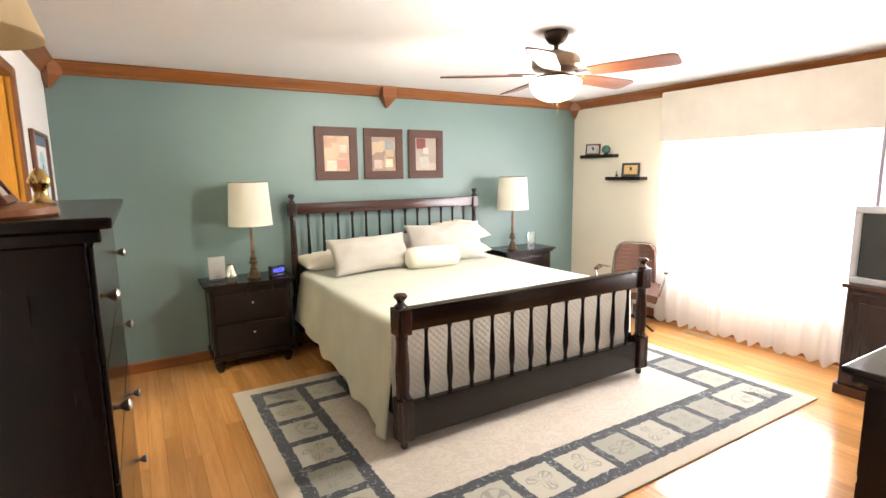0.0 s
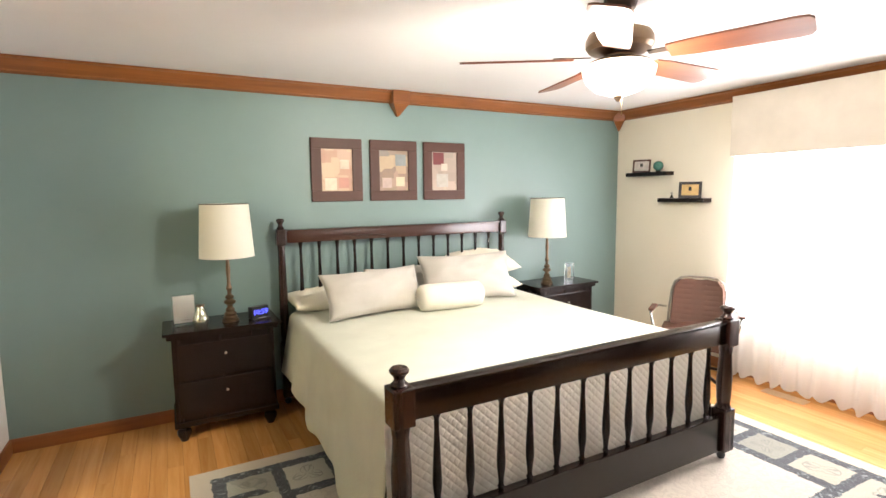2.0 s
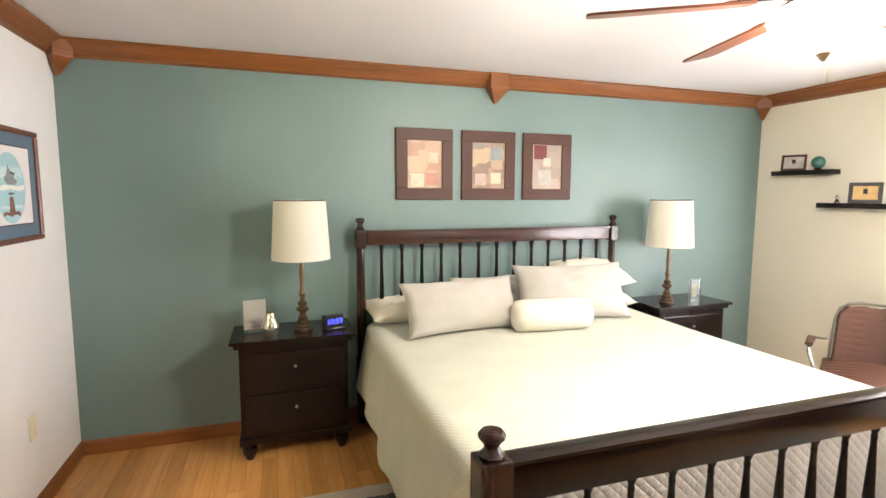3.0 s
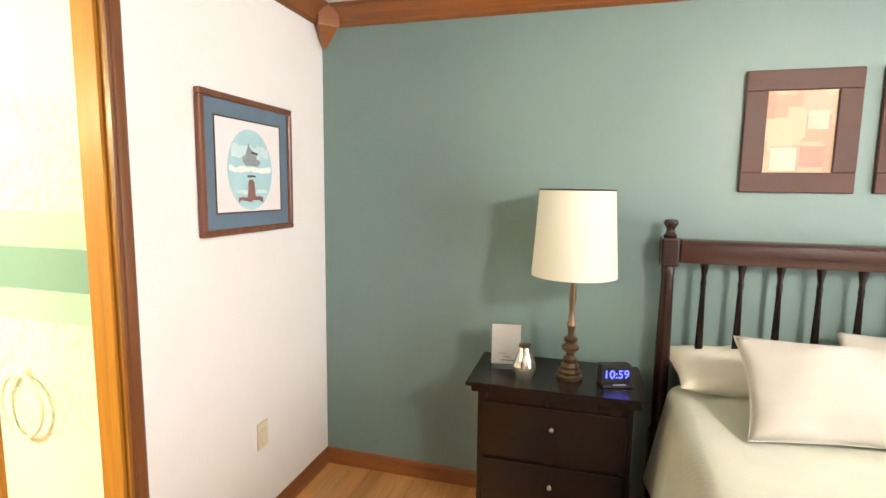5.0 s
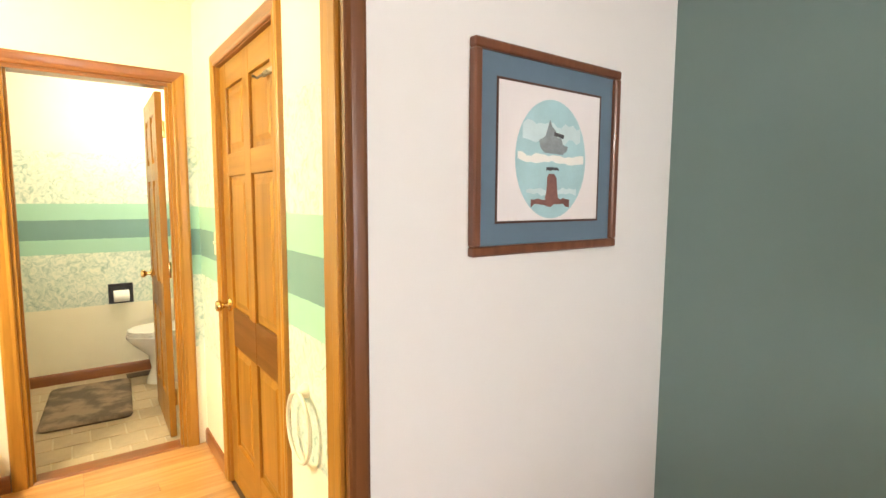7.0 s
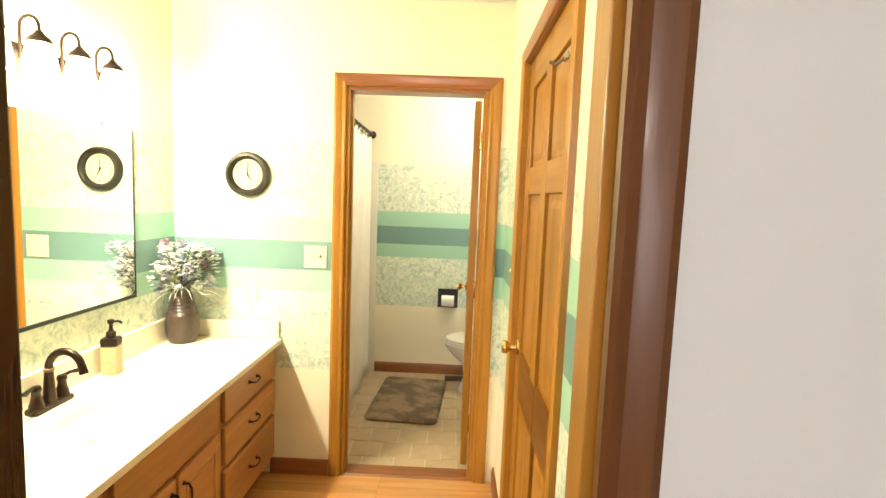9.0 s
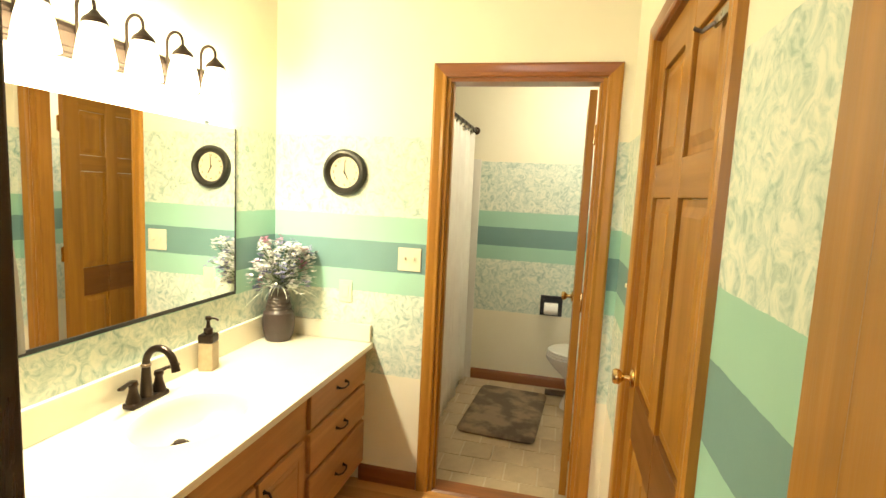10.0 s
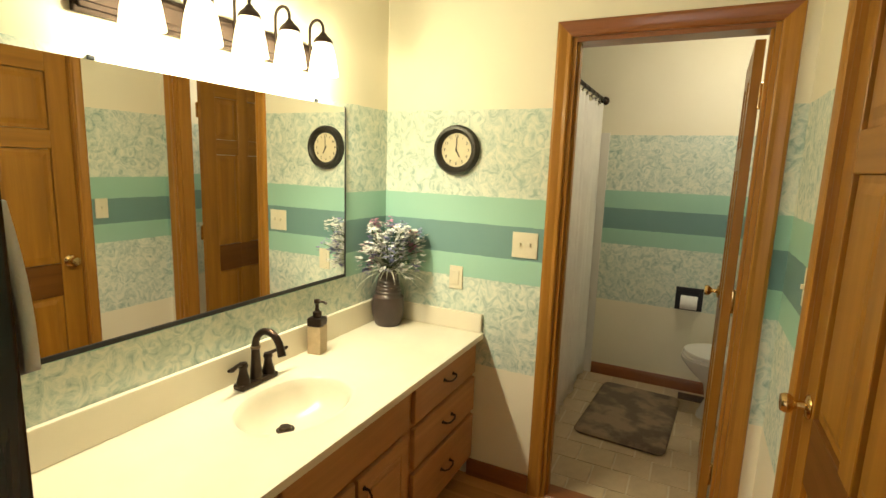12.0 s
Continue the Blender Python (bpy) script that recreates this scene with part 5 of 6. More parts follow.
for k in range(5):
    z0 = 0.097 + 0.2598 * k
    dr = part("drawer", box(0.386, 0.398, 0.03, 0.98, z0, z0 + 0.2525, 0.004), GLOSSY_DARK, chest)
    for y in (0.12, 0.88):
        knob_at(dr, 0.398, y, z0 + 0.13, pose(0, 0, 0, 0, 90))
dresser = thing("dresser", pose(2.05, 1.325, 0), "wide espresso dresser with an overhanging top", "dresser")
part("body", box(0.05, 1.45, 0.0, 0.46, 0.08, 0.955, 0.004), DARK_WOOD_Z, dresser)
b = box(0.0, 1.50, 0.0, 0.505, 0.982, 1.003, 0.006)
box(0.02, 1.48, 0.0, 0.485, 0.956, 0.9815, 0.008, b)
part("top", b, DARK_WOOD, dresser)
part("plinth", box(0.035, 1.465, 0.0, 0.475, 0.0, 0.08, 0.005), DARK_WOOD, dresser)
for i in range(2):
    for k in range(3):
        x0, z0 = 0.09 + 0.67 * i, 0.12 + 0.275 * k
        dr = part("drawer", box(x0, x0 + 0.65, 0.461, 0.475, z0, z0 + 0.255, 0.004), DARK_WOOD, dresser)
        knob_at(dr, x0 + 0.325, 0.475, z0 + 0.14, pose(0, 0, 0, -90))

cl = thing("chest_lamp", pose(0.188, 2.60, 1.4485), "brass lamp on a wooden base with an amber shade", "table lamp")
part("base", lathe([(0.0, 0.0), (0.148, 0.0), (0.155, 0.006), (0.150, 0.018), (0.130, 0.026), (0.0, 0.027)], 36), OAK_TRIM, cl, smooth=40)
part("stem", lathe([(0.040, 0.026), (0.024, 0.034), (0.012, 0.05), (0.010, 0.36), (0.0, 0.362)], 18, m=pose(-0.05, 0.03, 0)), BRASS, cl, "polished brass stem", smooth=40)
part("finial", lathe([(0.024, 0.026), (0.016, 0.032), (0.012, 0.045), (0.013, 0.056), (0.020, 0.064), (0.021, 0.072), (0.014, 0.086), (0.006, 0.096), (0.0, 0.099)], 22, m=pose(0.124, 0.02, 0)), BRASS, cl, "polished brass finial", smooth=40)
b = lathe([(0.167, 0.352), (0.10, 0.56)], 36)
bmesh.ops.delete(b, geom=[f for f in b.faces if len(f.verts) > 4], context="FACES")
bmesh.ops.solidify(b, geom=b.faces[:], thickness=0.004)
part("shade", b, AMBER_SHADE, cl, "amber fabric shade", smooth=40)
photo_frame(pose(0.272, 2.55, 1.477, -18, 0, 90), 0.11, 0.13, 0.016, PHOTO, "brown wooden photo frame standing on the lamp base", FRAME_WOOD)

# ---- ceiling fan ----
FX, FY = 2.66, 3.58
fan = thing("ceiling_fan", pose(FX, FY, 0), "bronze ceiling fan with cherry blades and a lit glass bowl", "ceiling fan")
part("canopy", lathe([(0.0, H - 0.001), (0.068, H - 0.001), (0.070, H - 0.012), (0.062, H - 0.04), (0.045, H - 0.062), (0.020, H - 0.072), (0.014, H - 0.075)], 28), BRONZE, fan, smooth=40)
part("downrod", lathe([(0.013, H - 0.07), (0.013, 2.215)], 16), BRONZE, fan, smooth=40)
part("motor", lathe([(0.014, 2.225), (0.040, 2.222), (0.052, 2.212), (0.090, 2.205), (0.128, 2.188), (0.140, 2.165), (0.140, 2.135), (0.128, 2.118), (0.090, 2.108), (0.06, 2.100), (0.06, 2.088)], 36), BRONZE_LIGHT, fan, smooth=35)
part("light_fitter", lathe([(0.06, 2.09), (0.085, 2.085), (0.125, 2.07), (0.130, 2.062), (0.06, 2.060)], 32), BRONZE_LIGHT, fan, smooth=35)
bowl = part("glass_bowl", lathe([(0.128, 2.062), (0.150, 2.045), (0.150, 2.03), (0.135, 1.99), (0.100, 1.955), (0.05, 1.937), (0.018, 1.933)], 36), FAN_GLASS, fan, "glowing frosted glass bowl", smooth=60)
bowl.visible_shadow = False
part("bowl_finial", lathe([(0.0, 1.905), (0.006, 1.908), (0.014, 1.918), (0.022, 1.928), (0.010, 1.934), (0.0, 1.936)], 18), BRONZE_LIGHT, fan, smooth=40)
part("pull_chain", tube([(0.02, 0, 1.925), (0.022, 0, 1.85)], 0.0015, 6), BRASS, fan)
blade_mesh = iron_mesh = None
for k in range(5):
    at = pose(0, 0, 2.085, 0, 0, -68 + 72 * k)
    if blade_mesh is None:
        b = bmesh.new()
        pts = [(0.20, -0.050), (0.30, -0.062), (0.63, -0.072), (0.665, -0.066), (0.68, -0.045), (0.68, 0.045), (0.665, 0.066), (0.63, 0.072), (0.30, 0.062), (0.20, 0.050)]
        b = prism(pts, "z", (-0.004, 0.004))
        b.transform(Matrix.Rotation(radians(-13), 4, "X"))
        ob = part("blade", b, BLADE_WOOD, fan, at=at)
        blade_mesh = ob.data
        b = prism([(0.12, -0.014), (0.19, -0.016), (0.23, -0.040), (0.27, -0.042), (0.28, 0.0), (0.27, 0.042), (0.23, 0.040), (0.19, 0.016), (0.12, 0.014)], "z", (0.005, 0.010))
        b.transform(Matrix.Rotation(radians(-13), 4, "X"))
        ob2 = part("blade_iron", b, BRONZE, fan, at=at)
        iron_mesh = ob2.data
    else:
        for nm, me in (("blade", blade_mesh), ("blade_iron", iron_mesh)):
            ob = new(nm, me)
            ob.parent = fan
            ob.matrix_basis = at

# ---- vanity ----
VZ = 0.741                     # counter height
VX0, VX1, VF = BW + 0.002, -0.27, 3.528   # cabinet's west and east ends, front
van = thing("vanity_cabinet", pose(0, 0, 0), "oak vanity cabinet with drawers and panelled doors", "vanity cabinet")
b = box(VX0 + 0.002, VX1, BS + 0.004, VF, 0.09, 0.60, 0.003)
box(VX0 + 0.002, VX1, VF - 0.02, VF, 0.601, VZ - 0.0265, 0.002, b)
box(VX1 - 0.018, VX1, BS + 0.004, VF - 0.0205, 0.601, VZ - 0.0265, 0.002, b)
part("carcass", b, CABINET_WOOD, van)
part("toe_kick", box(VX0 + 0.002, VX1, BS + 0.004, VF - 0.06, 0.0, 0.09), DARK_WOOD, van)


def cabinet_pull(parent, x, z, vertical=False):
    y = VF + 0.020
    pts = [(-0.042, 0.0, 0), (-0.040, 0.018, -0.002), (-0.02, 0.026, -0.006), (0.02, 0.026, -0.006), (0.040, 0.018, -0.002), (0.042, 0.0, 0)]
    b = tube(pts, [0.006, 0.0045, 0.004, 0.004, 0.0045, 0.006], 8)
    for s in (-1, 1):
        lathe([(0.0, 0.0), (0.009, 0.0), (0.007, 0.004), (0.0, 0.005)], 10, b, pose(s * 0.042, 0, 0, -90))
    part("pull", b, BRONZE, parent, "dark bronze bail pull", smooth=40, at=pose(x, y, z, 0, 90 if vertical else 0))


def slab_front(name, x0, x1, z0, z1, raised=False):
    b = box(x0, x1, VF + 0.0005, VF + 0.0195, z0, z1, 0.005)
    ob = part(name, b, CABINET_WOOD, van)
    if raised:
        part("panel_groove", frame_bar(x0 + 0.045, x1 - 0.045, z0 + 0.045, z1 - 0.045, 0.008, VF + 0.0185, VF + 0.0225, 0.002), CABINET_WOOD, ob)
        part("raised_panel", box(x0 + 0.066, x1 - 0.066, VF + 0.018, VF + 0.0255, z0 + 0.066, z1 - 0.066, 0.006), CABINET_WOOD, ob)
    return ob


for z0, z1 in ((0.548, 0.711), (0.360, 0.525), (0.115, 0.335)):
    dr = slab_front("drawer", -2.165, -1.585, z0, z1)
    cabinet_pull(dr, -1.868, (z0 + z1) / 2 + 0.005)
slab_front("false_drawer", -1.54, -0.905, 0.548, 0.711)
for x0, x1, px in ((-1.54, -1.230, -1.26), (-1.215, -0.905, -1.185)):
    dr = slab_front("cabinet_door", x0, x1, 0.115, 0.525, True)
    cabinet_pull(dr, px, 0.44, True)
for z0, z1 in ((0.548, 0.711), (0.360, 0.525), (0.115, 0.335)):
    dr = slab_front("drawer", -0.86, -0.29, z0, z1)
    cabinet_pull(dr, -0.575, (z0 + z1) / 2 + 0.005)

# counter with a moulded oval basin
SX, SY, SA, SB = -1.215, 3.308, 0.208, 0.155
top = thing("countertop", pose(0, 0, 0), "cream cultured marble vanity top with moulded oval basin", "countertop")
b = bmesh.new()
CX0, CX1, CY0, CY1 = VX0 + 0.001, VX1 + 0.01, BS + 0.003, 3.575
N = 64
rect = []
for k in range(N):
    a = 2 * math.pi * k / N
    dx, dy = math.cos(a), math.sin(a)
    tx = (CX1 - SX) / dx if dx > 1e-9 else (CX0 - SX) / dx if dx < -1e-9 else 1e9
    ty = (CY1 - SY) / dy if dy > 1e-9 else (CY0 - SY) / dy if dy < -1e-9 else 1e9
    q = min(tx, ty)
    rect.append(b.verts.new((SX + q * dx, SY + q * dy, VZ)))
levels = [(1.16, 0.0), (1.13, -0.003), (1.03, -0.004), (0.99, -0.010), (0.94, -0.03), (0.86, -0.06), (0.70, -0.095), (0.45, -0.112), (0.16, -0.118)]
rings = [rect]
for s, dz in levels:
    rings.append([b.verts.new((SX + s * SA * math.cos(2 * math.pi * k / N), SY + s * SB * math.sin(2 * math.pi * k / N), VZ + dz)) for k in range(N)])
for lo, hi in zip(rings, rings[1:]):
    for k in range(N):
        j = (k + 1) % N
        b.faces.new((lo[k], lo[j], hi[j], hi[k]))
b.faces.new(rings[-1])
for c in ((CX0, CY0), (CX1, CY0), (CX1, CY1), (CX0, CY1)):
    near = sorted(rect, key=lambda v: (v.co.x - c[0]) ** 2 + (v.co.y - c[1]) ** 2)[:2]
    b.faces.new((near[0], near[1], b.verts.new((c[0], c[1], VZ))))
bmesh.ops.recalc_face_normals(b, faces=b.faces)
if b.faces[0].normal.z < 0:
    bmesh.ops.reverse_faces(b, faces=b.faces)
part("counter_and_basin", b, MARBLE, top, smooth=35)
b = box(CX0, CX1, CY1 - 0.028, CY1, VZ - 0.026, VZ - 0.0005, 0.0)
box(CX1 - 0.02, CX1, CY0, CY1 - 0.028, VZ - 0.026, VZ - 0.0005, 0, b)
tube([(CX0, CY1 - 0.010, VZ - 0.010), (CX1, CY1 - 0.010, VZ - 0.010)], 0.0105, 12, b)
part("front_edge", b, MARBLE, top, smooth=40)
part("back_splash", box(CX0 + 0.018, CX1, CY0, CY0 + 0.020, VZ + 0.0005, VZ + 0.113, 0.005), MARBLE, top)
part("side_splash", box(CX0, CX0 + 0.018, CY0, CY1 - 0.01, VZ + 0.0005, VZ + 0.091, 0.005), MARBLE, top)
part("drain", lathe([(0.030, 0.0), (0.032, 0.004), (0.026, 0.007), (0.022, 0.006), (0.018, 0.014), (0.0, 0.018)], 24, m=pose(SX, SY - 0.05, VZ - 0.117)), BRONZE, top, "dark bronze drain stopper", smooth=40)

# faucet
fc = thing("faucet", pose(-1.25, 3.095, VZ), "oil-rubbed bronze two-handle faucet", "faucet")
b = box(-0.082, 0.082, -0.024, 0.024, 0.0, 0.020, 0.008, segs=3)
part("deck_plate", b, BRONZE, fc, smooth=40)
sp = [(0, 0, 0.018)] + [(0, 0, 0.02 + 0.115 * k / 5) for k in range(1, 6)] + [(0, 0.058 - 0.058 * math.cos(radians(a)), 0.135 + 0.062 * math.sin(radians(a))) for a in range(15, 171, 15)] + [(0, 0.122, 0.122)]
rad = [0.021, 0.020, 0.018, 0.016, 0.0145, 0.0135] + [0.0125] * (len(sp) - 7) + [0.0145]
part("spout", tube(sp, rad, 14), BRONZE, fc, smooth=50)
part("spout_ring", lathe([(0.014, 0), (0.017, 0.003), (0.017, 0.009), (0.014, 0.012)], 18, m=pose(0, 0, 0.125)), BRONZE_LIGHT, fc, smooth=40)
for s in (-1, 1):
    b = lathe([(0.024, 0.018), (0.022, 0.03), (0.015, 0.055), (0.013, 0.072), (0.017, 0.080), (0.014, 0.092), (0.0, 0.096)], 18, m=pose(s * 0.056, 0, 0))
    hd = part("handle_post", b, BRONZE, fc, smooth=40)
    b = tube([(s * 0.056, 0, 0.088), (s * 0.085, 0.008, 0.094), (s * 0.115, 0.016, 0.090), (s * 0.132, 0.020, 0.094)], [0.008, 0.006, 0.0085, 0.005], 10)
    part("lever", b, BRONZE, hd, smooth=50)

STONE = plain("tan_stone_pump_body", (0.50, 0.38, 0.23), 0.55, vary=0.2, scale=30)
soap = thing("soap_dispenser", pose(-1.585, 3.082, VZ, 0, 0, 12), "tan stone soap dispenser with bronze pump", "soap dispenser")
part("body", box(-0.030, 0.030, -0.030, 0.030, 0.0, 0.115, 0.005), STONE, soap)
part("shoulder", box(-0.031, 0.031, -0.031, 0.031, 0.1155, 0.150, 0.008), BRONZE, soap)
b = lathe([(0.016, 0.150), (0.018, 0.158), (0.018, 0.172), (0.010, 0.176), (0.007, 0.19), (0.007, 0.205), (0.012, 0.208), (0.012, 0.222), (0.0, 0.226)], 18)
tube([(0, 0, 0.215), (0, 0.03, 0.216), (0, 0.042, 0.208)], 0.005, 8, b)
part("pump", b, BRONZE, soap, smooth=40)

# vase with artificial flowers
vs = thing("flower_vase", pose(-2.055, 3.12, VZ), "brown ribbed vase of cream, pink and lavender flowers", "flower vase")
prof = [(0.0, 0.0), (0.056, 0.0), (0.064, 0.012), (0.075, 0.05), (0.078, 0.09), (0.074, 0.142)]
for k in range(6):
    z = 0.150 + 0.016 * k
    prof += [(0.066 - 0.003 * k, z), (0.062 - 0.003 * k, z + 0.007)]
prof += [(0.047, 0.252), (0.051, 0.265), (0.045, 0.266), (0.041, 0.245), (0.0, 0.24)]
part("vase", lathe(prof, 32), plain("brown_glazed_vase", (0.062, 0.042, 0.035), 0.34, vary=0.25, scale=15), vs, smooth=30)
rng = random.Random(7)
LEAFC = plain("pale_green_leaf", (0.72, 0.74, 0.58), 0.6, vary=0.3, scale=30)
STEMC = plain("green_stem", (0.10, 0.16, 0.06), 0.6, vary=0.2)
PETALS = [plain("white_petal", (0.88, 0.87, 0.83), 0.6, vary=0.1), plain("lavender_petal", (0.30, 0.30, 0.50), 0.6, vary=0.2), plain("pink_petal", (0.66, 0.26, 0.42), 0.6, vary=0.35, scale=20)]
leaves = bmesh.new()
NAMES = ("cream white blossom", "lavender blossom", "pink blossom")


def leaf(bm, base, way, length, width, droop):
    way = way.normalized()
    side = way.cross(Vector((0, 0, 1)))
    side = side.normalized() if side.length > 1e-4 else Vector((1, 0, 0))
    rows = []
    for k in range(6):
        s = k / 5
        p = base + way * length * s + Vector((0, 0, -droop * s * s))
        w = width * math.sin(math.pi * min(0.98, 0.08 + 0.9 * s)) * 0.5
        rows.append((bm.verts.new(p - side * w), bm.verts.new(p + Vector((0, 0, 0.15 * w))), bm.verts.new(p + side * w)))
    for lo, hi in zip(rows, rows[1:]):
        bm.faces.new((lo[0], lo[1], hi[1], hi[0]))
        bm.faces.new((lo[1], lo[2], hi[2], hi[1]))


def clear_of_walls(p):
    p.y = max(p.y, BS + 0.03 - 3.12)
    p.x = max(p.x, BW + 0.03 + 2.055)
    return p


mouth = Vector((0, 0, 0.255))
for k in range(95):
    a, lift = rng.uniform(0, 2 * math.pi), rng.uniform(0.05, 1.0)
    reach = rng.uniform(0.10, 0.205) * (0.6 + 0.4 * lift)
    tip = mouth + Vector((math.cos(a) * reach * (1.25 - 0.6 * lift), math.sin(a) * reach * (1.25 - 0.6 * lift), 0.01 + 0.23 * lift))
    tip = clear_of_walls(tip)
    mid = mouth.lerp(tip, 0.5) + Vector((0, 0, 0.03))
    part("stem", tube([mouth - Vector((0, 0, 0.02)), mid, tip], 0.0016, 5), STEMC, vs)
    bloom = bmesh.new()
    kind = rng.choices((0, 1, 2), (0.68, 0.22, 0.10))[0]
    for j in range(rng.randint(6, 11)):
        c = clear_of_walls(tip + Vector((rng.gauss(0, 0.013), rng.gauss(0, 0.013), rng.gauss(0, 0.014))))
        for q in range(5):
            aa = 2 * math.pi * q / 5 + rng.random()
            leaf(bloom, c, Vector((math.cos(aa), math.sin(aa), rng.uniform(0.1, 0.9))), rng.uniform(0.011, 0.020), 0.011, 0.003)
    part("blossom", bloom, PETALS[kind], vs, NAMES[kind], smooth=60)
    for j in range(4):
        s = rng.uniform(0.3, 0.9)
        aa = rng.uniform(0, 2 * math.pi)
        leaf(leaves, clear_of_walls(mouth.lerp(tip, s)), Vector((math.cos(aa), math.sin(aa), rng.uniform(0.0, 0.8))), rng.uniform(0.03, 0.065), rng.uniform(0.005, 0.009), 0.012)
for k in range(64):
    a = rng.uniform(0, 2 * math.pi)
    w = Vector((math.cos(a), math.sin(a), rng.uniform(0.25, 1.7)))
    if w.y < 0:
        w.y *= 0.4
    if w.x < 0:
        w.x *= 0.5
    blade = bmesh.new()
    leaf(blade, mouth, w, rng.uniform(0.14, 0.25), 0.006, rng.uniform(0.02, 0.16))
    part("blade", blade, LEAFC, vs, smooth=60)
tagged(part("foliage", leaves, LEAFC, vs, smooth=60), kind="stuff")

# mirror and vanity light
mr = thing("wall_mirror", pose(0, 0, 0), "wide frameless vanity mirror with a dark bottom rail", "mirror")
part("mirror_glass", box(-1.842, -0.42, BS + 0.001, BS + 0.007, 1.018, 1.743), MIRROR, mr)
part("bottom_rail", box(-1.844, -0.42, BS + 0.001, BS + 0.012, 1.003, 1.0175, 0.002), BLACK, mr)
part("edge_trim", box(-1.847, -1.8425, BS + 0.001, BS + 0.010, 1.003, 1.745, 0.001), BLACK, mr)
for x in (-1.66, -0.82):
    part("top_clip", box(x - 0.008, x + 0.008, BS + 0.001, BS + 0.012, 1.7435, 1.756, 0.002), BLACK, mr)

LX = [-1.597 + 0.174 * k for k in range(5)]
vl = thing("vanity_light", pose(0, 0, 0), "bronze vanity light bar with five lit frosted shades", "wall light")
b = bmesh.new()
for z0, z1, d in ((1.850, 1.946, 0.016), (1.862, 1.934, 0.024), (1.876, 1.920, 0.030)):
    box(LX[0] - 0.135 + d, LX[4] + 0.135 - d, BS + 0.001, BS + d, z0, z1, 0.004, b)
part("back_plate", b, BRONZE, vl)
shade_mesh = cup_mesh = arm_mesh = None
for x in LX:
    if shade_mesh is None:
        b = lathe([(0.026, 0.0), (0.034, -0.012), (0.043, -0.045), (0.050, -0.085), (0.055, -0.118), (0.054, -0.120), (0.048, -0.085), (0.040, -0.045), (0.030, -0.012), (0.0, -0.008)], 28)
        shade_mesh = part("glass_shade", b, FROSTED_LIT, vl, "glowing frosted glass bell shade", smooth=60, at=pose(x, BS + 0.094, 1.950))
        shade_mesh.visible_shadow = False
        b = lathe([(0.036, -0.006), (0.035, 0.002), (0.028, 0.012), (0.016, 0.022), (0.010, 0.032), (0.0, 0.036)], 24)
        cup_mesh = part("socket_cup", b, BRONZE, vl, smooth=40, at=pose(x, BS + 0.094, 1.950))
        pts = [(0, -0.064, -0.055)] + [(0, -0.064 + 0.032 * (1 - math.cos(radians(q))), 0.045 + 0.034 * math.sin(radians(q))) for q in range(0, 181, 20)] + [(0, 0.0, 0.03)]
        arm_mesh = part("arm", tube(pts, 0.0055, 10), BRONZE, vl, smooth=50, at=pose(x, BS + 0.094, 1.950))
    else:
        for nm, src in (("glass_shade", shade_mesh), ("socket_cup", cup_mesh), ("arm", arm_mesh)):
            ob = src.copy()
            scene.collection.objects.link(ob)
            ob.name = nm
            ob.matrix_basis = pose(x, BS + 0.094, 1.950)
    point_lamp("vanity_bulb", (x, BS + 0.094, 1.880), VANITY_WATTS, (1.0, 0.90, 0.56), 0.03)
    # light that leaves through the open mouth of the bell
    down_lamp("vanity_bulb_mouth", (x, BS + 0.094, 1.845), VANITY_WATTS * 1.5, (1.0, 0.94, 0.74), 0.03, 150)

# clock, plates
ck = thing("wall_clock", pose(BW, 3.400, 1.585, 0, 0, 90), "round wall clock with dark rim and cream dial", "clock")
part("rim", lathe([(0.112, -0.002), (0.112, 0.022), (0.104, 0.034), (0.092, 0.036), (0.080, 0.026), (0.076, 0.016), (0.076, -0.002)], 48, m=pose(0, 0, 0, 90)), plain("dark_bronze_clock_rim", (0.030, 0.026, 0.020), 0.4, metal=0.3, vary=0.3, scale=30), ck, smooth=40)
part("dial", lathe([(0.0, 0.001), (0.0765, 0.001), (0.0765, 0.012), (0.0, 0.012)], 40, m=pose(0, 0, 0, 90)), plain("cream_dial", (0.70, 0.62, 0.42), 0.6, vary=0.08, scale=20), ck)
for hh in range(1, 13):
    cv = bpy.data.curves.new("numeral", "FONT")
    cv.body, cv.size, cv.extrude, cv.align_x, cv.align_y = str(hh), 0.019, 0.0003, "CENTER", "CENTER"
    o = new("numeral", cv)
    o.data.materials.append(BLACK)
    o.parent = ck
    a = radians(90 - 30 * hh)
    o.matrix_basis = pose(0.060 * math.cos(a), -0.0128, 0.060 * math.sin(a), 90)
for ang, ln, w, nm in ((-62, 0.036, 0.005, "hour_hand"), (88, 0.056, 0.0035, "minute_hand")):
    b = box(-0.010, ln, -0.001, 0.0, -w / 2, w / 2)
    part(nm, b, BLACK, ck, at=pose(0, -0.0145 - (0.0015 if nm == "minute_hand" else 0), 0) @ Matrix.Rotation(radians(-ang), 4, "Y"))
part("hand_pin", lathe([(0.0, 0.012), (0.004, 0.012), (0.004, 0.018), (0.0, 0.018)], 12, m=pose(0, 0, 0, 90)), BLACK, ck)
wall_plate(pose(BW, 3.748, 1.177, 0, 0, 90), 0.116, 0.114, "ivory double switch plate beside the toilet doorway", "ss")
wall_plate(pose(BW, 3.419, 0.990, 0, 0, 90), 0.068, 0.112, "ivory outlet plate above the vanity top", "r")
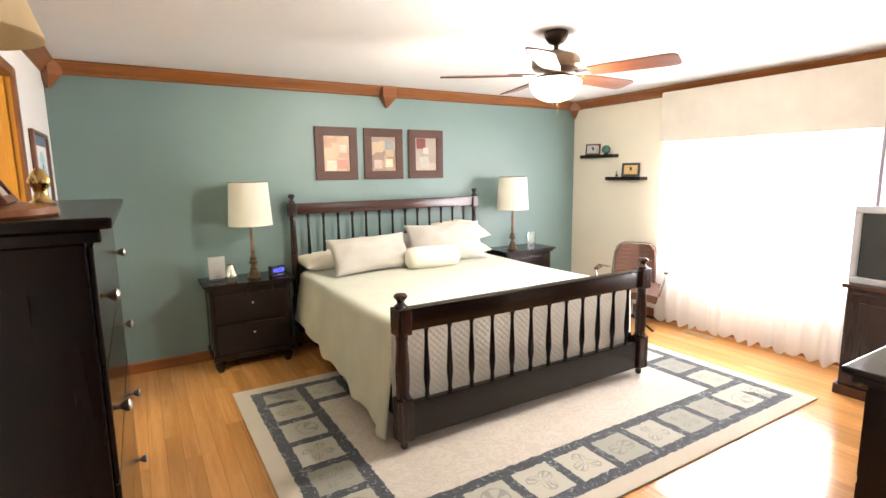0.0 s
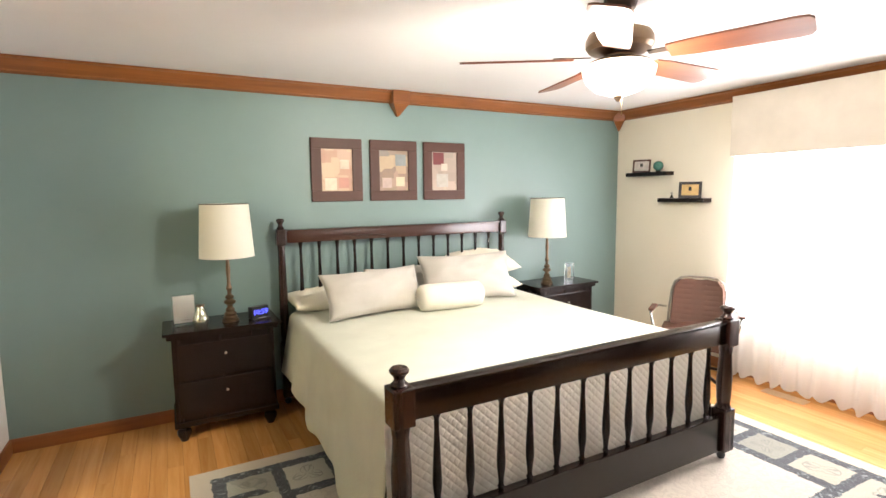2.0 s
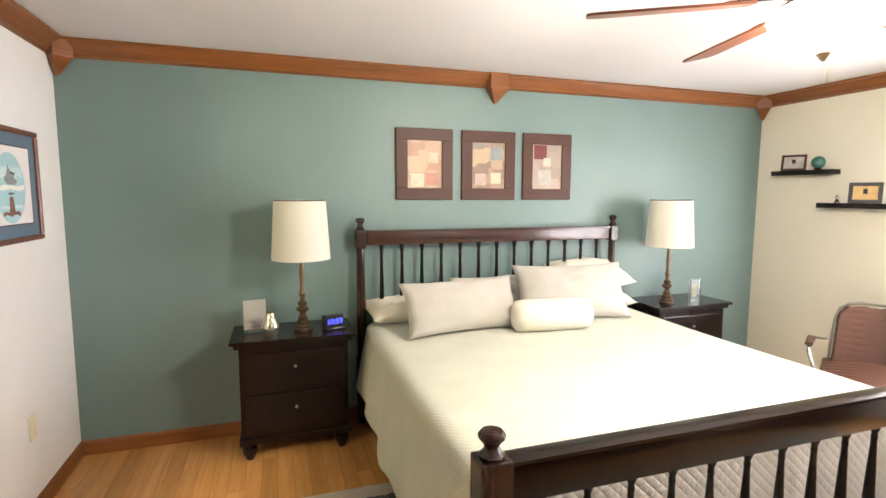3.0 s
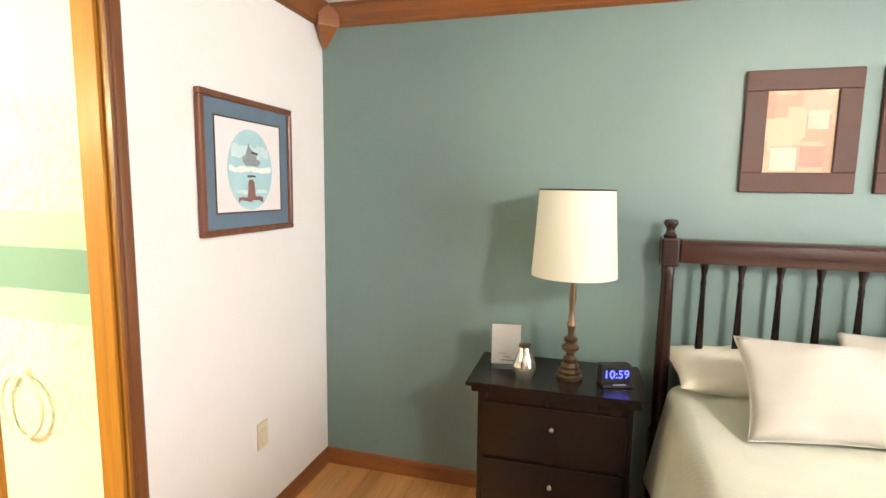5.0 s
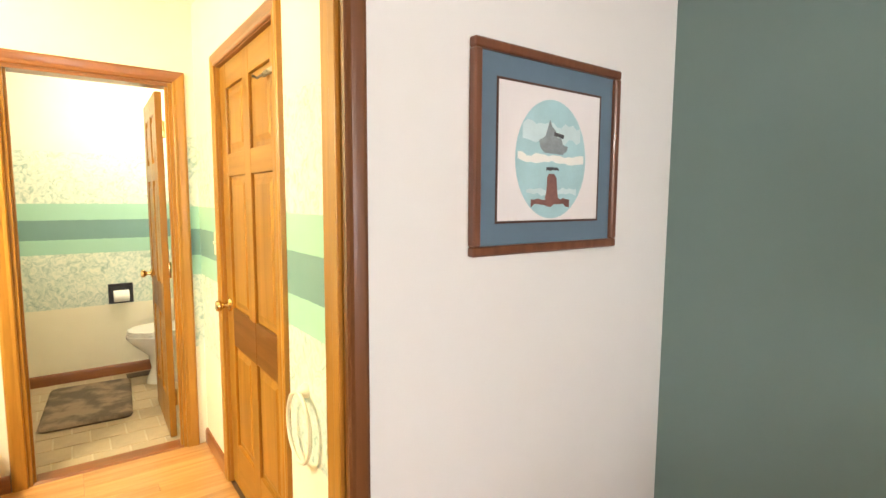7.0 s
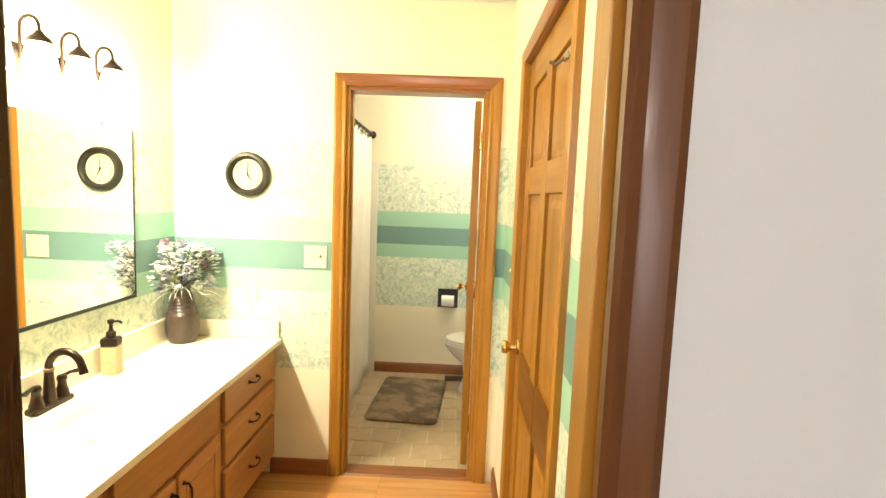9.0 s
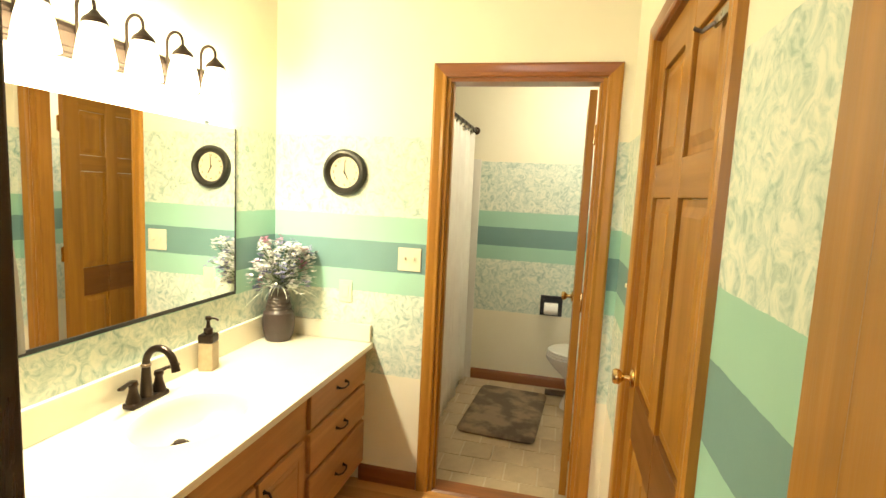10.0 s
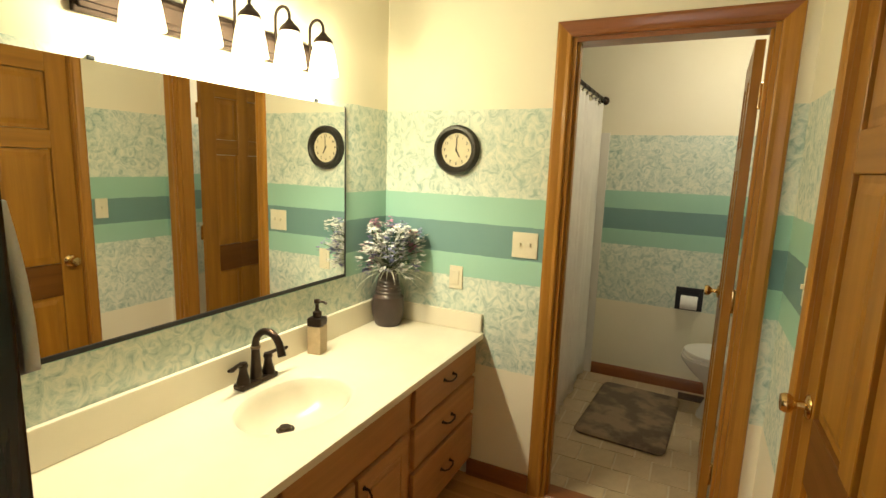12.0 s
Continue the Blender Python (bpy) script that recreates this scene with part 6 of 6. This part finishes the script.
wall_plate(pose(-1.775, BN, 1.200, 0, 0, 0), 0.070, 0.114, "ivory switch plate beside the closet door", "s")

# tall linen cabinet just inside the doorway, with a towel on its side
lc = thing("linen_cabinet", pose(0, 0, 0), "tall dark wooden linen cabinet beside the doorway", "cabinet")
part("body", box(-0.256, -0.142, BS + 0.02, 3.858, 0.0, 2.10, 0.004), MAHOGANY_Z, lc)
part("door", box(-0.255, -0.146, 3.859, 3.878, 0.05, 2.07, 0.004), MAHOGANY_Z, lc)
part("cornice", box(-0.262, -0.141, BS + 0.018, 3.883, 2.101, 2.13, 0.006), MAHOGANY, lc)


def towel_fold(u, v):
    y = 3.74 + 0.11 * u
    x = -0.267 - 0.004 * math.sin(math.pi * v) - 0.004 * math.sin(9 * u)
    return (x - 0.014 * (1 - v), y, 1.30 + 0.17 * v + 0.006 * math.sin(7 * u) * (1 - v))


tw = thing("hand_towel", pose(0, 0, 0), "white terry hand towel hanging beside the vanity", "towel")
part("cloth", sheet(towel_fold, 14, 20, 0.012), TOWEL_CLOTH, tw, smooth=180)
part("hook", tube([(-0.257, 3.795, 1.478), (-0.275, 3.795, 1.468), (-0.279, 3.795, 1.488)], 0.005, 8), BRONZE, tw, smooth=50)

# towel ring low on the north wall
wr = whole("towel_ring", tube([(-0.605 + 0.096 * math.cos(2 * math.pi * k / 40), BN - 0.03, 0.690 + 0.115 * math.sin(2 * math.pi * k / 40)) for k in range(40)], 0.007, 10, lathe([(0.0, 0), (0.026, 0), (0.024, 0.008), (0.010, 0.03), (0.0, 0.036)], 16, m=pose(-0.605, BN - 0.001, 0.808, 90)), closed=True), IVORY, "ivory oval towel ring on the striped wall", "towel ring", smooth=50)

# ---- toilet room ----
point_lamp("toilet_room_lamp", (-3.05, 4.65, 2.22), TOILET_WATTS, (1.0, 0.91, 0.70), 0.08)
tl = thing("ceiling_light", pose(-3.05, 4.65, 0), "small round frosted ceiling light in the toilet room", "ceiling light")
part("dome", lathe([(0.11, HB - 0.02), (0.115, HB - 0.05), (0.09, HB - 0.085), (0.05, HB - 0.10), (0.0, HB - 0.105)], 28), FROSTED_LIT, tl, smooth=60).visible_shadow = False
part("ring", lathe([(0.12, HB - 0.001), (0.122, HB - 0.02), (0.108, HB - 0.022), (0.106, HB - 0.001)], 28), BRONZE, tl, smooth=40)

to = thing("toilet", pose(-3.48, TN - 0.065, 0), "white porcelain toilet with closed lid", "toilet")
b = bmesh.new()
levels = [(0.0, 0.115, 0.21, -0.36), (0.03, 0.115, 0.205, -0.36), (0.12, 0.095, 0.17, -0.36), (0.22, 0.105, 0.17, -0.38), (0.30, 0.15, 0.215, -0.42), (0.36, 0.178, 0.245, -0.44), (0.385, 0.182, 0.25, -0.44), (0.39, 0.175, 0.243, -0.44)]
rings = []
for z, rx, ry, cy in levels:
    rings.append([b.verts.new((rx * math.cos(2 * math.pi * k / 32), cy + ry * math.sin(2 * math.pi * k / 32), z)) for k in range(32)])
for lo, hi in zip(rings, rings[1:]):
    for k in range(32):
        b.faces.new((lo[k], lo[(k + 1) % 32], hi[(k + 1) % 32], hi[k]))
b.faces.new(rings[0]), b.faces.new(rings[-1])
bmesh.ops.recalc_face_normals(b, faces=b.faces)
part("bowl", b, PORCELAIN, to, smooth=60)
for nm, z0, z1, g in (("seat", 0.392, 0.408, 1.02), ("lid", 0.410, 0.428, 1.0)):
    b = prism([(0.185 * g * math.cos(2 * math.pi * k / 36), -0.43 + 0.25 * g * math.sin(2 * math.pi * k / 36)) for k in range(36)], "z", (z0, z1))
    bmesh.ops.bevel(b, geom=b.edges[:], offset=0.004, segments=2, affect="EDGES")
    part(nm, b, PORCELAIN, to, smooth=40)
part("tank", box(-0.22, 0.22, -0.185, -0.005, 0.37, 0.72, 0.03, segs=3), PORCELAIN, to, smooth=40)
part("tank_lid", box(-0.23, 0.23, -0.195, -0.002, 0.721, 0.755, 0.012, segs=3), PORCELAIN, to, smooth=40)
part("flush_lever", tube([(-0.16, -0.187, 0.66), (-0.16, -0.20, 0.66), (-0.10, -0.205, 0.655)], 0.007, 8), CHROME, to, smooth=50)

tp = thing("toilet_paper_holder", pose(TW, 4.430, 0.663, 0, 0, 90), "recessed black toilet paper holder with a white roll", "paper holder")
part("plate", frame_bar(-0.085, 0.085, -0.08, 0.08, 0.026, -0.010, -0.001, 0.003), BLACK, tp)
part("recess", box(-0.062, 0.062, -0.004, -0.001, -0.056, 0.056), BLACK, tp)
part("roll", lathe([(0.018, -0.052), (0.045, -0.052), (0.046, -0.048), (0.046, 0.048), (0.045, 0.052), (0.018, 0.052)], 28, m=pose(0, -0.052, -0.015, 0, 90)), OFF_WHITE, tp, "white paper roll", smooth=40)

b = box(TW + 0.06, TW + 0.17, 4.43, 4.71, 0.0005, 0.007, 0.002)
for k in range(12):
    box(TW + 0.07, TW + 0.16, 4.445 + 0.0215 * k, 4.455 + 0.0215 * k, 0.007, 0.010, 0, b)
whole("floor_vent", b, VENT_METAL, "dark bronze floor vent by the toilet", "floor vent")

# bath mat
def rounded(x0, x1, y0, y1, r, n=8):
    out = []
    for cx, cy, a0 in ((x1 - r, y1 - r, 0), (x0 + r, y1 - r, 90), (x0 + r, y0 + r, 180), (x1 - r, y0 + r, 270)):
        out += [(cx + r * math.cos(radians(a0 + 90 * k / n)), cy + r * math.sin(radians(a0 + 90 * k / n))) for k in range(n + 1)]
    return out


b = bmesh.new()
rings = []
for inset, z in ((0.0, 0.0015), (-0.006, 0.012), (0.0, 0.022), (0.02, 0.027)):
    rings.append([b.verts.new((x, y, z)) for x, y in rounded(-0.40 + inset, 0.40 - inset, -0.245 + inset, 0.245 - inset, 0.05)])
for lo, hi in zip(rings, rings[1:]):
    for k in range(len(lo)):
        j = (k + 1) % len(lo)
        b.faces.new((lo[k], lo[j], hi[j], hi[k]))
b.faces.new(rings[0]), b.faces.new(rings[-1])
bmesh.ops.recalc_face_normals(b, faces=b.faces)
whole("bath_mat", b, MAT_PILE, "brown mottled plush bath mat on the tiles", "bath mat", smooth=60, at=pose(-3.245, 4.172, 0.001, 0, 0, -4))

# tub with its curtain
tub = thing("bathtub", pose(0, 0, 0), "cream bathtub behind the shower curtain", "bathtub")
b = box(TW + 0.002, BW - 0.112, BS + 0.002, 3.695, 0.0, 0.40, 0.02)
part("tub_body", b, PORCELAIN, tub)
part("tub_rim", box(TW + 0.002, BW - 0.112, 3.635, 3.71, 0.401, 0.425, 0.01), PORCELAIN, tub)
part("surround_edge", box(TW + 0.001, TW + 0.012, 3.695, 3.815, 0.0, 1.78, 0.003), PORCELAIN, tub, "cream surround panel edge")


def shower_fold(u, v):
    x = -2.32 - 1.43 * u
    y = 3.760 + 0.022 * math.sin(u * 62 + math.sin(u * 11)) * (0.6 + 0.5 * (1 - v)) + 0.008 * math.sin(u * 29)
    return (x, y, 0.03 + 0.015 * math.sin(u * 62) + 1.92 * v)


whole("shower_curtain", sheet(shower_fold, 220, 14, 0.002), CURTAIN_CLOTH, "white fabric shower curtain hanging in folds", "shower curtain", smooth=180)
rd = thing("curtain_rod", pose(0, 0, 0), "dark bronze shower rod with rings", "curtain rod")
part("rod", tube([(TW + 0.001, 3.760, 2.0), (BW - 0.112, 3.760, 2.0)], 0.012, 12), BRONZE, rd, smooth=50)
part("flange", lathe([(0.0, 0), (0.030, 0), (0.028, 0.012), (0.014, 0.02), (0.0, 0.02)], 18, m=pose(TW + 0.001, 3.760, 2.0, 0, 90)), BRONZE, rd, smooth=40)
ring_mesh = None
for k in range(11):
    at = pose(-3.72 + 0.137 * k, 3.760, 1.985)
    if ring_mesh is None:
        b = tube([(0, 0.021 * math.cos(2 * math.pi * q / 18), 0.021 * math.sin(2 * math.pi * q / 18)) for q in range(18)], 0.0025, 6, closed=True)
        ring_mesh = part("ring", b, BRONZE, rd, smooth=50, at=at).data
    else:
        ob = new("ring", ring_mesh)
        ob.parent = rd
        ob.matrix_basis = at

# ---- threshold, floor boards and tiles ----
whole("trim_threshold", prism([(BW - 0.115, 0.0), (BW + 0.0, 0.0), (BW - 0.01, 0.009), (BW - 0.105, 0.009)], "y", (T0 + 0.019, T1 - 0.019)), OAK_TRIM_Y, "oak threshold strip of the toilet doorway", "threshold", kind="structure")

BWID = 0.083
rng = random.Random(3)
board_meshes = {}


def board(parent, x0, y0, y1, top=0.0):
    ln = round(y1 - y0, 2)
    if ln not in board_meshes:
        b = bmesh.new()
        g, c = 0.0004, 0.0008
        lo = [b.verts.new(p) for p in ((g, g, -0.011), (BWID - g, g, -0.011), (BWID - g, ln - g, -0.011), (g, ln - g, -0.011))]
        mid = [b.verts.new((v.co.x, v.co.y, -c)) for v in lo]
        hi = [b.verts.new((x, y, 0)) for x, y in ((g + c, g + c), (BWID - g - c, g + c), (BWID - g - c, ln - g - c), (g + c, ln - g - c))]
        for p, q in ((lo, mid), (mid, hi)):
            for k in range(4):
                b.faces.new((p[k], p[(k + 1) % 4], q[(k + 1) % 4], q[k]))
        b.faces.new(hi)
        bmesh.ops.recalc_face_normals(b, faces=b.faces)
        me = bpy.data.meshes.new("floor_board")
        b.to_mesh(me)
        b.free()
        me.materials.append(OAK_FLOOR)
        board_meshes[ln] = me
    ob = new("floor_board", board_meshes[ln])
    ob.parent = parent
    ob.location = (x0, y0, top)
    return ob


def lay(parent, x0, x1, y0, y1):
    k = 0
    x = x0
    while x < x1 - 0.002:
        y = y0
        first = True
        while y < y1 - 0.005:
            ln = rng.choice((0.6, 0.9, 1.2, 1.5, 1.8, 2.1))
            if first:
                ln = rng.choice((0.3, 0.5, 0.8, 1.1, 1.4))
                first = False
            e = min(y + ln, y1)
            if y1 - e < 0.25:
                e = y1
            board(parent, x, y, e)
            y = e
        x += BWID
        k += 1


lay(floor, 0.0, EX, 1.30, NY)
lay(floor, -0.12, -0.0, D0, D1)
lay(floor, 0.0, 1.35, -2.6, 1.30)
lay(floor_bath, BW, -0.12 - 0.001, BS, BN)

# beige tiles of the toilet room in two sizes of course
tile_meshes = {}


def tile(x0, y0, sx, sy):
    key = (round(sx, 3), round(sy, 3))
    if key not in tile_meshes:
        b = box(0.004, sx - 0.004, 0.004, sy - 0.004, -0.004, 0.0005, 0.0012, segs=1)
        me = bpy.data.meshes.new("floor_tile")
        b.to_mesh(me)
        b.free()
        me.materials.append(TILE)
        tile_meshes[key] = me
    ob = new("floor_tile", tile_meshes[key])
    ob.parent = floor_tile
    ob.location = (x0, y0, 0)


TS = 0.18
row = 0
x = TW
while x < BW - 0.115:
    sx = min(TS, BW - 0.112 - x)
    y = 3.71 - (TS if row % 2 else TS / 2)
    while y < TN:
        y0, y1 = max(y, 3.71), min(y + TS, TN)
        if y1 - y0 > 0.02:
            tile(x, y0, sx, y1 - y0)
        y += TS
    x += TS
    row += 1
